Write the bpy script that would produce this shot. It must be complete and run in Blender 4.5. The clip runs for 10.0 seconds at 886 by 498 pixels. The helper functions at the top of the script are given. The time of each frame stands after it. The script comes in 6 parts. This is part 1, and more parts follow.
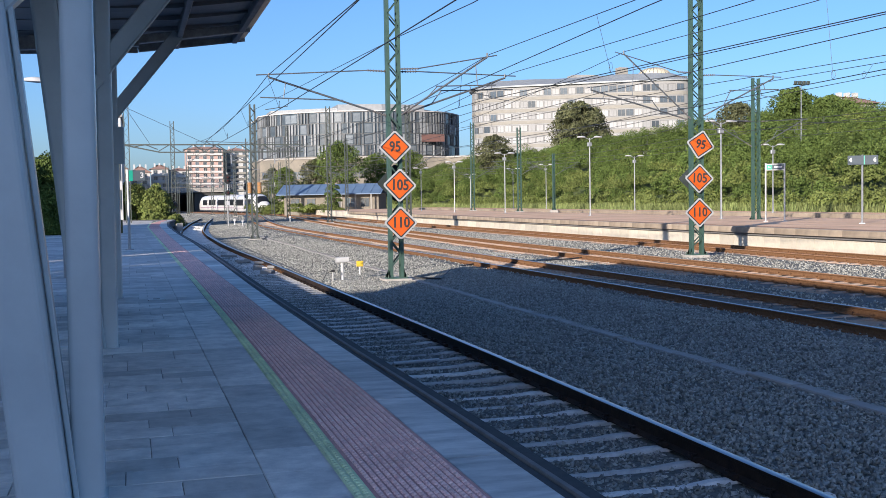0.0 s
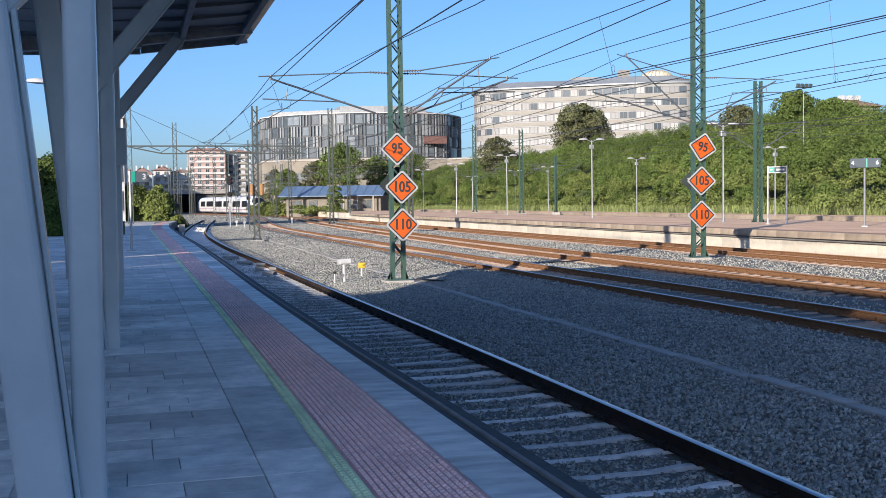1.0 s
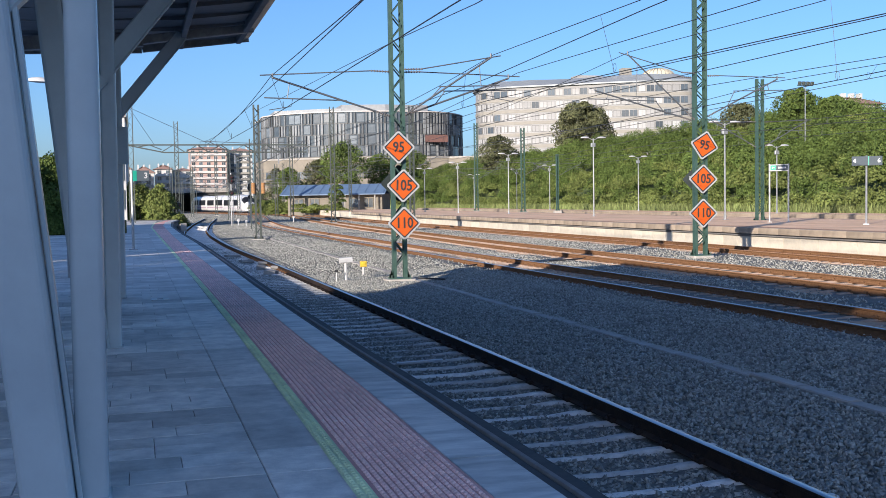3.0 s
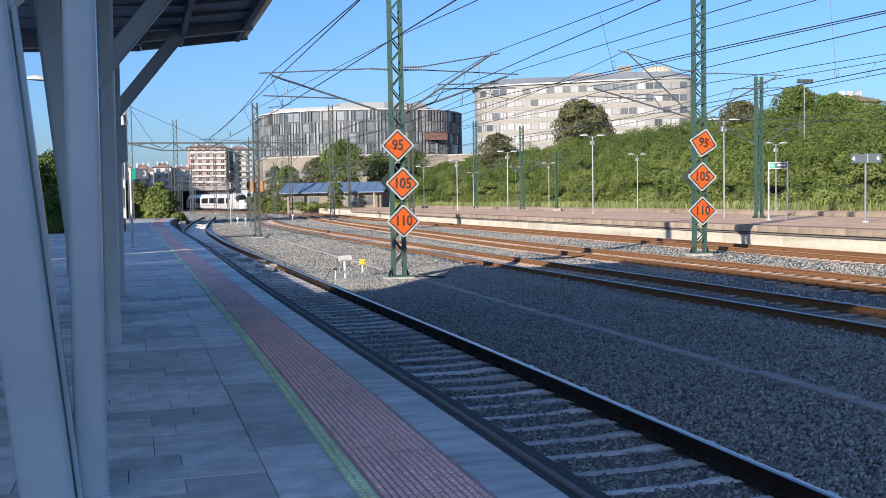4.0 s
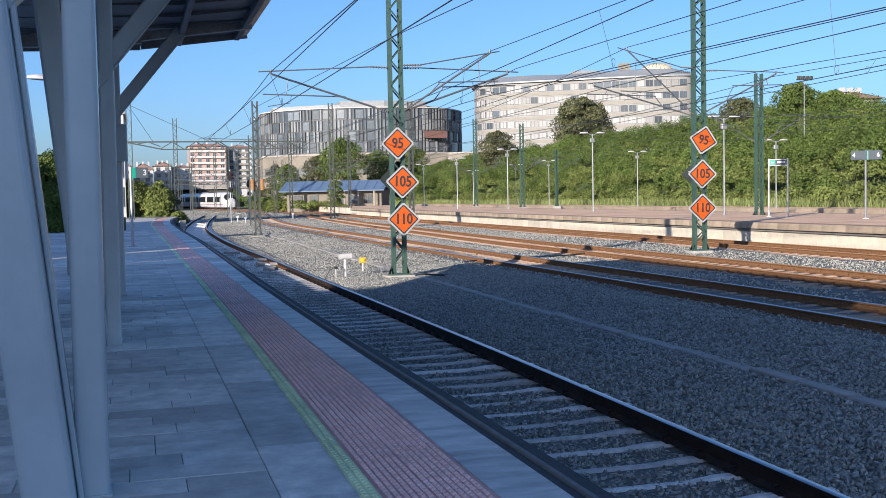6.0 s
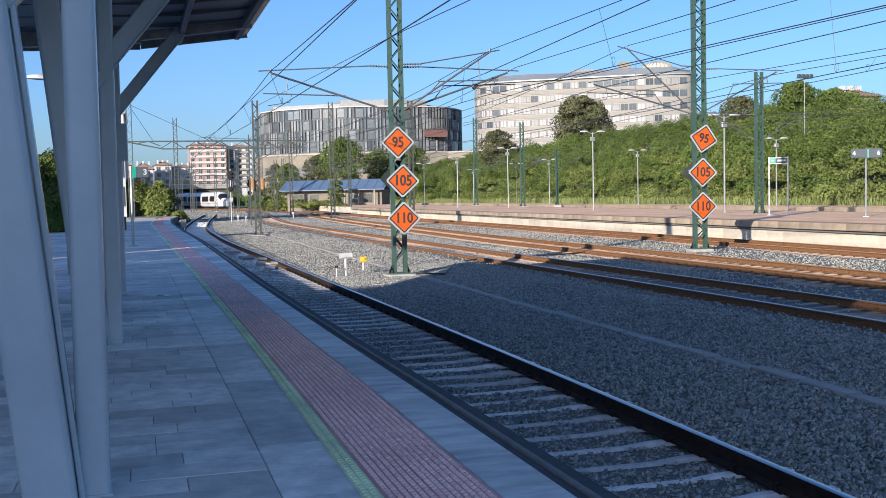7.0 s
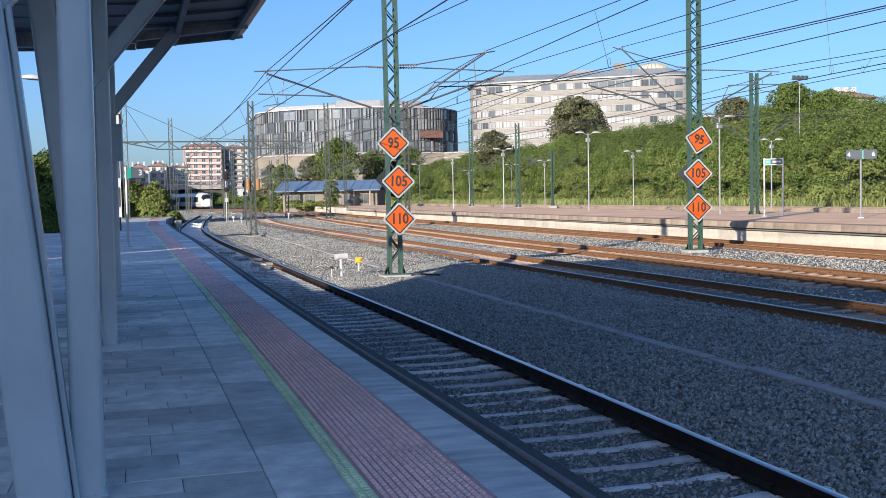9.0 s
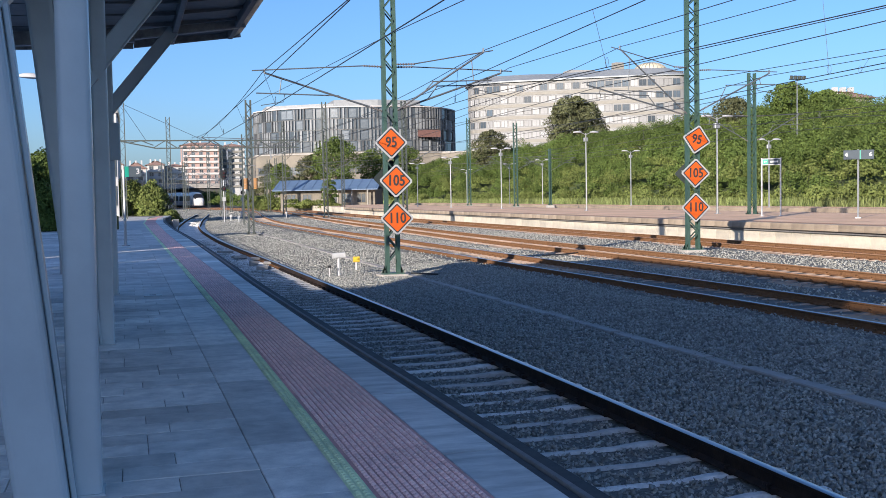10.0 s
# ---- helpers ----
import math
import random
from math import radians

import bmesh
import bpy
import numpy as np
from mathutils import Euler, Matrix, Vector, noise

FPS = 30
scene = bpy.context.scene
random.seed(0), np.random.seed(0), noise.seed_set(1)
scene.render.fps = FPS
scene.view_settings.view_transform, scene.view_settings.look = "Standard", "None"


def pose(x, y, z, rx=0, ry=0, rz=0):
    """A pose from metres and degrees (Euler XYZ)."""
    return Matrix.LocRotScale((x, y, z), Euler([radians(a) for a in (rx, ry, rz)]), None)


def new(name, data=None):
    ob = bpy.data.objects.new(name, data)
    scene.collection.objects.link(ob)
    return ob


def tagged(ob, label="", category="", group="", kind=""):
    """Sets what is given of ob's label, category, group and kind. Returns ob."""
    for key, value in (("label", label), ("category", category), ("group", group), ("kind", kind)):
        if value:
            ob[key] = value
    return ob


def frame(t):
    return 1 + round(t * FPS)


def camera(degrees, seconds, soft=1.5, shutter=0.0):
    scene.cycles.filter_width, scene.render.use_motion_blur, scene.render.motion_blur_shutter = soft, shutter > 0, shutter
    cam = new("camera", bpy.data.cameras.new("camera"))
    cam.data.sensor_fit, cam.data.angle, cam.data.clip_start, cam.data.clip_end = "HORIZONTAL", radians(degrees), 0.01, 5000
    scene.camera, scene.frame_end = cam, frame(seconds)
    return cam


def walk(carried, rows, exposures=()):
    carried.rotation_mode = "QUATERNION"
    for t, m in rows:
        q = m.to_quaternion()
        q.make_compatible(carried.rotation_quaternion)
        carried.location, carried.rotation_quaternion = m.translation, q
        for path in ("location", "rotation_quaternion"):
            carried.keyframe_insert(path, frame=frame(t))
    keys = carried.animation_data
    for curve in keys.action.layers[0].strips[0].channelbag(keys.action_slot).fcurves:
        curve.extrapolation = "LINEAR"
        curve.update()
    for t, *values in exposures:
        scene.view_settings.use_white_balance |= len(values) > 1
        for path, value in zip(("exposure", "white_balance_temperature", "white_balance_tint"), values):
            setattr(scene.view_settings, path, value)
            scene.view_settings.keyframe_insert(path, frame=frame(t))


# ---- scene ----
cam = camera(45.28, 10.0, soft=0.65)
EYE = (0.0, 0.0, 1.53)
PATH = [
    (0.0, 87.354, 0.942, -15.551), (0.5, 87.417, 0.846, -15.506), (1.0, 87.461, 0.809, -15.443),
    (1.5, 87.470, 0.767, -15.356), (2.0, 87.444, 0.717, -15.305), (2.5, 87.416, 0.820, -15.307),
    (4.0, 87.266, 0.922, -15.405), (4.5, 87.221, 0.916, -15.400), (5.0, 87.219, 0.932, -15.401),
    (5.5, 87.197, 1.016, -15.405), (7.0, 87.103, 1.213, -15.382), (7.5, 87.099, 1.239, -15.394),
    (8.0, 87.108, 1.246, -15.443), (8.5, 87.135, 1.226, -15.535), (9.0, 87.141, 1.161, -15.623),
    (9.5, 87.138, 1.140, -15.695), (10.0, 87.105, 1.063, -15.748)]
walk(cam, [(t, pose(*EYE, rx, ry, rz)) for t, rx, ry, rz in PATH])

# ---- light: low clear sun from behind and from the left ----
SUN_EL = radians(15.4)
SUN_WAY = Vector((0.70, 0.714, -math.tan(SUN_EL)))
world = bpy.data.worlds.new("sky")
scene.world = world
world.use_nodes = True
wn = world.node_tree.nodes
sky = wn.new("ShaderNodeTexSky")
sky.sky_type = "NISHITA"
sky.sun_disc = False
sky.sun_elevation = SUN_EL
sky.sun_rotation = math.atan2(-0.70, -0.714)
sky.altitude = 600
sky.air_density, sky.dust_density, sky.ozone_density = 1.0, 2.1, 4.8
wn["Background"].inputs["Strength"].default_value = 0.086
world.node_tree.links.new(sky.outputs["Color"], wn["Background"].inputs["Color"])
sun = new("sun", bpy.data.lights.new("sun", "SUN"))
sun.data.energy, sun.data.angle, sun.data.color = 4.1, radians(0.5), (1.0, 0.84, 0.62)
sun.rotation_mode = "QUATERNION"
sun.rotation_quaternion = SUN_WAY.to_track_quat("-Z", "Y")
scene.view_settings.exposure = 0.99
scene.view_settings.use_white_balance = True
scene.view_settings.white_balance_temperature = 5650
scene.view_settings.white_balance_tint = 15

# ---- materials ----


def material(name, c1, c2=None, scale=3.0, rough=0.7, metal=0.0, bump=0.0, bump_scale=40.0, rand=0.0, island=0.0, big=0.0, spec=0.5, stretch=None):
    """Two colours mixed by fine and coarse noise in object space, relief, and a shift of brightness from piece to piece."""
    m = bpy.data.materials.new(name)
    m.use_nodes = True
    n, link = m.node_tree.nodes, m.node_tree.links.new
    b = n["Principled BSDF"]
    b.inputs["Roughness"].default_value, b.inputs["Metallic"].default_value = rough, metal
    b.inputs["Specular IOR Level"].default_value = spec
    co = n.new("ShaderNodeTexCoord")
    src = co.outputs["Object"]
    if stretch:
        mp = n.new("ShaderNodeMapping")
        mp.inputs["Scale"].default_value = stretch
        link(src, mp.inputs["Vector"])
        src = mp.outputs["Vector"]
    c2 = c2 or tuple(0.75 * v for v in c1)
    fine = n.new("ShaderNodeTexNoise")
    fine.inputs["Scale"].default_value, fine.inputs["Detail"].default_value = scale, 6
    fine.inputs["Roughness"].default_value = 0.65
    link(src, fine.inputs["Vector"])
    ramp = n.new("ShaderNodeMapRange")
    ramp.inputs["From Min"].default_value, ramp.inputs["From Max"].default_value = 0.32, 0.68
    link(fine.outputs["Fac"], ramp.inputs["Value"])
    mix = n.new("ShaderNodeMix")
    mix.data_type = "RGBA"
    mix.inputs[6].default_value, mix.inputs[7].default_value = (*c1, 1), (*c2, 1)
    link(ramp.outputs["Result"], mix.inputs[0])
    col = mix.outputs[2]
    hsv = n.new("ShaderNodeHueSaturation")
    link(col, hsv.inputs["Color"])
    value = None
    if rand or island:
        node = n.new("ShaderNodeNewGeometry" if island else "ShaderNodeObjectInfo")
        amount = island or rand
        mr = n.new("ShaderNodeMapRange")
        mr.inputs["To Min"].default_value, mr.inputs["To Max"].default_value = 1 - amount, 1 + amount
        link(node.outputs["Random Per Island" if island else "Random"], mr.inputs["Value"])
        value = mr.outputs["Result"]
    if big:
        coarse = n.new("ShaderNodeTexNoise")
        coarse.inputs["Scale"].default_value, coarse.inputs["Detail"].default_value = scale * 0.11, 3
        link(src, coarse.inputs["Vector"])
        mr = n.new("ShaderNodeMapRange")
        mr.inputs["From Min"].default_value, mr.inputs["From Max"].default_value = 0.3, 0.7
        mr.inputs["To Min"].default_value, mr.inputs["To Max"].default_value = 1 - big, 1 + big
        link(coarse.outputs["Fac"], mr.inputs["Value"])
        if value is None:
            value = mr.outputs["Result"]
        else:
            mu = n.new("ShaderNodeMath")
            mu.operation = "MULTIPLY"
            link(value, mu.inputs[0])
            link(mr.outputs["Result"], mu.inputs[1])
            value = mu.outputs["Value"]
    if value is not None:
        link(value, hsv.inputs["Value"])
    link(hsv.outputs["Color"], b.inputs["Base Color"])
    if bump:
        rel = n.new("ShaderNodeTexNoise")
        rel.inputs["Scale"].default_value, rel.inputs["Detail"].default_value = bump_scale, 4
        link(src, rel.inputs["Vector"])
        bn = n.new("ShaderNodeBump")
        bn.inputs["Strength"].default_value, bn.inputs["Distance"].default_value = bump, 0.02
        link(rel.outputs["Fac"], bn.inputs["Height"])
        link(bn.outputs["Normal"], b.inputs["Normal"])
    return m


# Bed coloured darker than the stones, to paint the shade in their gaps.
BALLAST = material("ballast_bed", (0.19, 0.192, 0.17), (0.10, 0.10, 0.09), 22, 0.95, bump=1.0, bump_scale=26, big=0.12)
STONE = material("ballast_stone", (0.41, 0.407, 0.36), (0.255, 0.254, 0.226), 9, 0.9, island=0.45, bump=0.3)
FARBALLAST = material("rusty_ballast", (0.40, 0.26, 0.155), (0.46, 0.36, 0.26), 14, 0.95, bump=0.8, bump_scale=20, big=0.15)
SLEEPER = material("sleeper_concrete", (0.74, 0.72, 0.68), (0.50, 0.48, 0.45), 8, 0.9, bump=0.3, rand=0.25, big=0.15)
RUSTSLEEPER = material("brown_sleeper", (0.34, 0.24, 0.17), (0.42, 0.32, 0.25), 10, 0.9, rand=0.15)
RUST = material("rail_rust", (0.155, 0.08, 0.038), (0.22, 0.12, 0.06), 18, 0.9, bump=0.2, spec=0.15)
# Rust copy darkened to hold the shade on track 1's rails.
SHADERUST = material("shaded_rail", (0.020, 0.016, 0.015), (0.05, 0.032, 0.022), 10, 0.75, bump=0.2, spec=0.25, big=0.25)
HEAD = material("rail_head", (0.55, 0.55, 0.56), (0.42, 0.41, 0.40), 4, 0.3, 0.9, stretch=(1, 0.05, 1))
RUSTHEAD = material("worn_rail_head", (0.50, 0.26, 0.12), (0.60, 0.36, 0.19), 5, 0.55, 0.1, stretch=(1, 0.05, 1))
PAVER = material("paver", (0.80, 0.765, 0.695), (0.50, 0.485, 0.445), 5, 0.6, rand=0.24, bump=0.2, bump_scale=90, big=0.28)
PAVERBED = material("paving_joint", (0.22, 0.21, 0.195), None, 8, 0.95)
PAVERFAR = material("far_paving", (0.70, 0.675, 0.62), (0.50, 0.485, 0.445), 3, 0.75, island=0.2, big=0.2)
SLAB = material("edge_slab", (0.74, 0.72, 0.67), (0.34, 0.335, 0.315), 2.2, 0.5, rand=0.16, bump=0.15, bump_scale=60, big=0.35, stretch=(0.7, 2.4, 1))
# Strip darker than its ribs: groove shade is put into the colour.
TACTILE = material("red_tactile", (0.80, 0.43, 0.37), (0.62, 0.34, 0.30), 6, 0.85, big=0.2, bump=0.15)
TACTRIB = material("red_rib", (0.98, 0.69, 0.61), (0.93, 0.58, 0.51), 7, 0.7, island=0.1, big=0.12)
GREENLINE = material("yellow_green_line", (0.82, 0.90, 0.50), (0.60, 0.70, 0.44), 9, 0.8, bump=0.2, big=0.2)
RUBBER = material("dark_edge", (0.035, 0.035, 0.037), (0.06, 0.06, 0.06), 9, 0.8)
LEDGE = material("grey_ledge", (0.24, 0.23, 0.22), (0.16, 0.155, 0.15), 7, 0.9)
CONCRETE = material("concrete", (0.42, 0.39, 0.35), (0.33, 0.31, 0.28), 3, 0.9, bump=0.2, big=0.15)
WALLWHITE = material("pale_concrete_panel", (0.60, 0.545, 0.435), (0.50, 0.455, 0.365), 4, 0.9, rand=0.1, big=0.15)
COPING = material("brown_coping", (0.36, 0.29, 0.21), (0.27, 0.22, 0.165), 3, 0.9, bump=0.2, big=0.2, rand=0.12)
PLATSURF = material("pink_paving", (0.70, 0.46, 0.29), (0.78, 0.55, 0.37), 3, 0.95, big=0.15, spec=0.1)
PLATRED = material("worn_red_edge", (0.46, 0.26, 0.16), (0.42, 0.28, 0.20), 4, 0.95, spec=0.1)
POST = material("painted_steel", (0.56, 0.60, 0.60), (0.50, 0.535, 0.54), 3, 0.26, bump=0.03, big=0.1)
CANOPY = material("canopy_sheet", (0.20, 0.20, 0.205), (0.14, 0.14, 0.145), 3, 0.5, big=0.15, stretch=(1, 8, 1))
CANOPYEDGE = material("canopy_fascia", (0.40, 0.385, 0.36), (0.24, 0.235, 0.23), 10, 0.4, 0.3, big=0.2)
GREEN = material("mast_green", (0.035, 0.078, 0.06), (0.055, 0.10, 0.08), 6, 0.5, big=0.15)
GREENDARK = material("lacing_green", (0.03, 0.06, 0.05), (0.04, 0.08, 0.065), 6, 0.6)
GREYSTEEL = material("old_mast_paint", (0.05, 0.062, 0.056), (0.075, 0.085, 0.075), 7, 0.6)
GALV = material("galvanised", (0.40, 0.41, 0.41), (0.32, 0.33, 0.34), 12, 0.42, 0.6)
BRACKET = material("weathered_tube", (0.085, 0.095, 0.105), (0.13, 0.14, 0.15), 9, 0.5, 0.3)
WIRE = material("wire", (0.04, 0.045, 0.05), (0.06, 0.06, 0.06), 5, 0.5, 0.5)
INSUL = material("insulator", (0.16, 0.15, 0.145), (0.10, 0.09, 0.09), 9, 0.3)
ORANGE = material("sign_orange", (0.54, 0.095, 0.008), (0.47, 0.08, 0.008), 3, 0.55, spec=0.2)
BLACK = material("black_paint", (0.018, 0.017, 0.018), (0.03, 0.03, 0.03), 3, 0.5)
WHITE = material("white_paint", (0.52, 0.52, 0.51), (0.45, 0.45, 0.45), 6, 0.5)
WEIGHT = material("rusty_weight", (0.42, 0.22, 0.07), (0.30, 0.15, 0.06), 8, 0.8, bump=0.2)
SIGNRIM = material("sign_rim", (0.36, 0.37, 0.375), (0.31, 0.32, 0.325), 6, 0.5)
SIGNBACK = material("sign_back", (0.035, 0.045, 0.044), (0.028, 0.036, 0.036), 5, 0.7, spec=0.2)
YELLOW = material("yellow_paint", (0.75, 0.52, 0.03), (0.66, 0.45, 0.04), 8, 0.5)
TEAL = material("teal_sign", (0.02, 0.30, 0.20), (0.02, 0.26, 0.18), 3, 0.4)
SIGNGREY = material("grey_sign", (0.075, 0.095, 0.11), (0.065, 0.083, 0.10), 3, 0.6, spec=0.2)
TRAINWHITE = material("train_white", (0.66, 0.655, 0.635), (0.60, 0.595, 0.575), 2, 0.3, big=0.06)
TRAINDARK = material("train_glass", (0.012, 0.013, 0.015), (0.018, 0.018, 0.02), 2, 0.5, spec=0.2)
TRAINGREY = material("train_grey", (0.22, 0.22, 0.23), (0.16, 0.16, 0.17), 3, 0.6)
TRAINLINE = material("train_violet", (0.28, 0.08, 0.22), (0.25, 0.07, 0.2), 3, 0.4)
GLASS = material("window_glass", (0.06, 0.075, 0.09), (0.09, 0.11, 0.13), 0.6, 0.08, rand=0.5)
# Pale base colour stands in for a reflection in these panes.
PALEGLASS = material("reflection_tint_glass", (0.17, 0.19, 0.205), (0.10, 0.115, 0.13), 0.6, 0.2, rand=0.5)
PALEBLIND = material("pale_blind", (0.35, 0.348, 0.34), (0.29, 0.29, 0.285), 0.8, 0.6, rand=0.25)
WHITEFACADE = material("white_facade", (0.30, 0.298, 0.288), (0.26, 0.258, 0.25), 0.5, 0.8, big=0.08)
BANDFACADE = material("beige_band", (0.285, 0.268, 0.23), (0.245, 0.23, 0.20), 0.5, 0.8)
WINFRAME = material("grey_window_frame", (0.16, 0.16, 0.16), (0.135, 0.135, 0.135), 1, 0.6)
ZINC = material("zinc_roof", (0.30, 0.32, 0.33), (0.25, 0.27, 0.28), 0.6, 0.5, 0.2)
DOME = material("gilt_dome", (0.62, 0.56, 0.40), (0.54, 0.48, 0.34), 1, 0.5)
CLAD = material("grey_cladding", (0.10, 0.106, 0.11), (0.075, 0.08, 0.083), 0.8, 0.6, rand=0.35)
CLADLIGHT = material("light_cladding", (0.225, 0.235, 0.24), (0.18, 0.188, 0.192), 0.8, 0.6, rand=0.25)
BEIGEWALL = material("beige_wall", (0.25, 0.22, 0.175), (0.17, 0.155, 0.125), 0.4, 0.9, big=0.25)
BRICKRED = material("brick_facade", (0.43, 0.30, 0.26), (0.37, 0.26, 0.225), 0.6, 0.85)
PINKWHITE = material("pale_balcony", (0.58, 0.54, 0.51), (0.50, 0.465, 0.44), 0.6, 0.8)
RUSTPANEL = material("rust_panel", (0.15, 0.075, 0.062), (0.125, 0.065, 0.055), 0.6, 0.8)
# Concrete darkened so the underpass shade sits in its colour.
BRIDGEDARK = material("shaded_concrete", (0.09, 0.088, 0.085), (0.06, 0.06, 0.058), 0.8, 0.9, big=0.2)
TILES = material("roof_tiles", (0.36, 0.22, 0.165), (0.27, 0.17, 0.13), 1.5, 0.9)
BLUEROOF = material("blue_sheet_roof", (0.095, 0.15, 0.24), (0.13, 0.19, 0.28), 1.2, 0.55)
LEAF = material("leaf", (0.064, 0.098, 0.022), (0.105, 0.142, 0.033), 0.9, 0.65, island=0.25, big=0.35, spec=0.15)
LEAFDARK = material("dark_leaf", (0.075, 0.082, 0.036), (0.105, 0.11, 0.05), 1.5, 0.7, island=0.4, big=0.25, spec=0.25)
LEAFPALE = material("pale_leaf", (0.11, 0.145, 0.036), (0.155, 0.175, 0.05), 2.0, 0.7, island=0.25, big=0.3, spec=0.15)
UNDERGROWTH = material("undergrowth", (0.05, 0.075, 0.018), (0.09, 0.11, 0.03), 1.5, 0.95, bump=0.8, bump_scale=3, big=0.4)
GRASS = material("dry_grass", (0.24, 0.26, 0.09), (0.15, 0.20, 0.055), 0.5, 0.9, island=0.45, big=0.3)
EARTH = material("earth", (0.12, 0.13, 0.05), (0.18, 0.15, 0.08), 0.3, 0.95, bump=0.5, big=0.2)
BARK = material("bark", (0.12, 0.09, 0.07), (0.08, 0.065, 0.05), 12, 0.9, bump=0.5)
PLASTER = material("station_plaster", (0.50, 0.50, 0.49), (0.44, 0.44, 0.43), 1.0, 0.8)
SIGNALRED = material("signal_lens", (0.10, 0.012, 0.012), (0.08, 0.01, 0.01), 3, 0.25)

# ---- mesh tools ----


class Geo:
    """Vertices, faces and each face's material slot."""

    def __init__(self):
        self.v, self.f, self.s = [], [], []

    def add(self, verts, faces, slot=0):
        o = len(self.v)
        self.v += [tuple(p) for p in verts]
        self.f += [tuple(i + o for i in f) for f in faces]
        self.s += [slot] * len(faces)
        return self

    def box(self, x0, x1, y0, y1, z0, z1, slot=0):
        return self.add([(x, y, z) for z in (z0, z1) for y in (y0, y1) for x in (x0, x1)],
                        [(0, 2, 3, 1), (4, 5, 7, 6), (0, 1, 5, 4), (2, 6, 7, 3), (0, 4, 6, 2), (1, 3, 7, 5)], slot)

    def loft(self, rings, slot=0, caps=True, closed=True, slots=None):
        n, o = len(rings[0]), len(self.v)
        for r in rings:
            self.v += [tuple(p) for p in r]
        for k in range(len(rings) - 1):
            for i in range(n if closed else n - 1):
                j = (i + 1) % n
                self.f.append((o + k * n + i, o + k * n + j, o + (k + 1) * n + j, o + (k + 1) * n + i))
                self.s.append(slots[i] if slots else slot)
        if caps and closed:
            self.f += [tuple(o + i for i in reversed(range(n))), tuple(o + (len(rings) - 1) * n + i for i in range(n))]
            self.s += [slot, slot]
        return self

    def rounded(self, p0, p1, w, h, r, n=4):
        """An upright hollow-section bar with rounded long edges, h along y."""
        prof = []
        for k, (sx, sy) in enumerate(((1, 1), (-1, 1), (-1, -1), (1, -1))):
            for i in range(n + 1):
                a = math.pi / 2 * (k + i / n)
                prof.append((sx * (w / 2 - r) + r * math.cos(a), sy * (h / 2 - r) + r * math.sin(a)))
        return self.loft([[Vector(p) + Vector((x, y, 0)) for x, y in prof] for p in (p0, p1)])

    def beam(self, p0, p1, w, h, c=0.0, slot=0, up=(0, 0, 1)):
        """A bar from p0 to p1, w across, h along up, its long edges chamfered by c."""
        p0, p1 = Vector(p0), Vector(p1)
        d = (p1 - p0).normalized()
        side = d.cross(Vector(up))
        side = side.normalized() if side.length > 1e-4 else Vector((1, 0, 0))
        u = side.cross(d)
        a, b = w / 2, h / 2
        prof = [(-a, -b), (a, -b), (a, b), (-a, b)] if not c else [
            (-a + c, -b), (a - c, -b), (a, -b + c), (a, b - c), (a - c, b), (-a + c, b), (-a, b - c), (-a, -b + c)]
        return self.loft([[p + side * x + u * y for x, y in prof] for p in (p0, p1)], slot)

    def tube(self, pts, r, n=6, slot=0):
        pts = [Vector(p) for p in pts]
        radii = r if isinstance(r, (list, tuple)) else [r] * len(pts)
        rings = []
        for k, p in enumerate(pts):
            d = (pts[min(k + 1, len(pts) - 1)] - pts[max(k - 1, 0)]).normalized()
            ref = Vector((0, 0, 1)) if abs(d.z) < 0.9 else Vector((1, 0, 0))
            s = d.cross(ref).normalized()
            u = s.cross(d)
            rings.append([p + (s * math.cos(2 * math.pi * i / n) + u * math.sin(2 * math.pi * i / n)) * radii[k] for i in range(n)])
        return self.loft(rings, slot)

    def prism(self, outline, z0, z1, slot=0):
        return self.loft([[(x, y, z) for x, y in outline] for z in (z0, z1)], slot)

    def mesh(self, name, mats, smooth=False):
        me = bpy.data.meshes.new(name)
        me.from_pydata(self.v, [], self.f)
        for m in mats:
            me.materials.append(m)
        if len(mats) > 1:
            me.polygons.foreach_set("material_index", self.s)
        if smooth:
            me.polygons.foreach_set("use_smooth", [True] * len(me.polygons))
            me.set_sharp_from_angle(angle=radians(40))
        me.update()
        return me


def part(name, geo, mats, parent=None, label="", smooth=False, at=None):
    mats = mats if isinstance(mats, (list, tuple)) else [mats]
    data = geo.mesh(name, mats, smooth) if isinstance(geo, Geo) else geo
    ob = new(name, data)
    if parent is not None:
        ob.parent = parent
    if at is not None:
        ob.matrix_basis = at
    if label:
        ob["label"] = label
    return ob


def thing(name, label, category, at=None, group="", kind=""):
    ob = new(name)
    ob.empty_display_size = 0.2
    if at is not None:
        ob.matrix_basis = at
    return tagged(ob, label, category, group, kind)


def letters(text, size, depth=0.004):
    """A mesh of the words, centred, upright in the x-z plane, facing -y."""
    cu = bpy.data.curves.new("letters", "FONT")
    cu.body, cu.size, cu.align_x, cu.align_y, cu.extrude = text, size, "CENTER", "CENTER", depth
    cu.resolution_u = 3
    cu.offset = 0.022 * size
    tmp = bpy.data.objects.new("letters", cu)
    scene.collection.objects.link(tmp)
    bpy.context.view_layer.update()
    me = bpy.data.meshes.new_from_object(tmp.evaluated_get(bpy.context.evaluated_depsgraph_get()))
    bpy.data.objects.remove(tmp)
    me.transform(pose(0, 0, 0, 90, 0, 0))
    return me


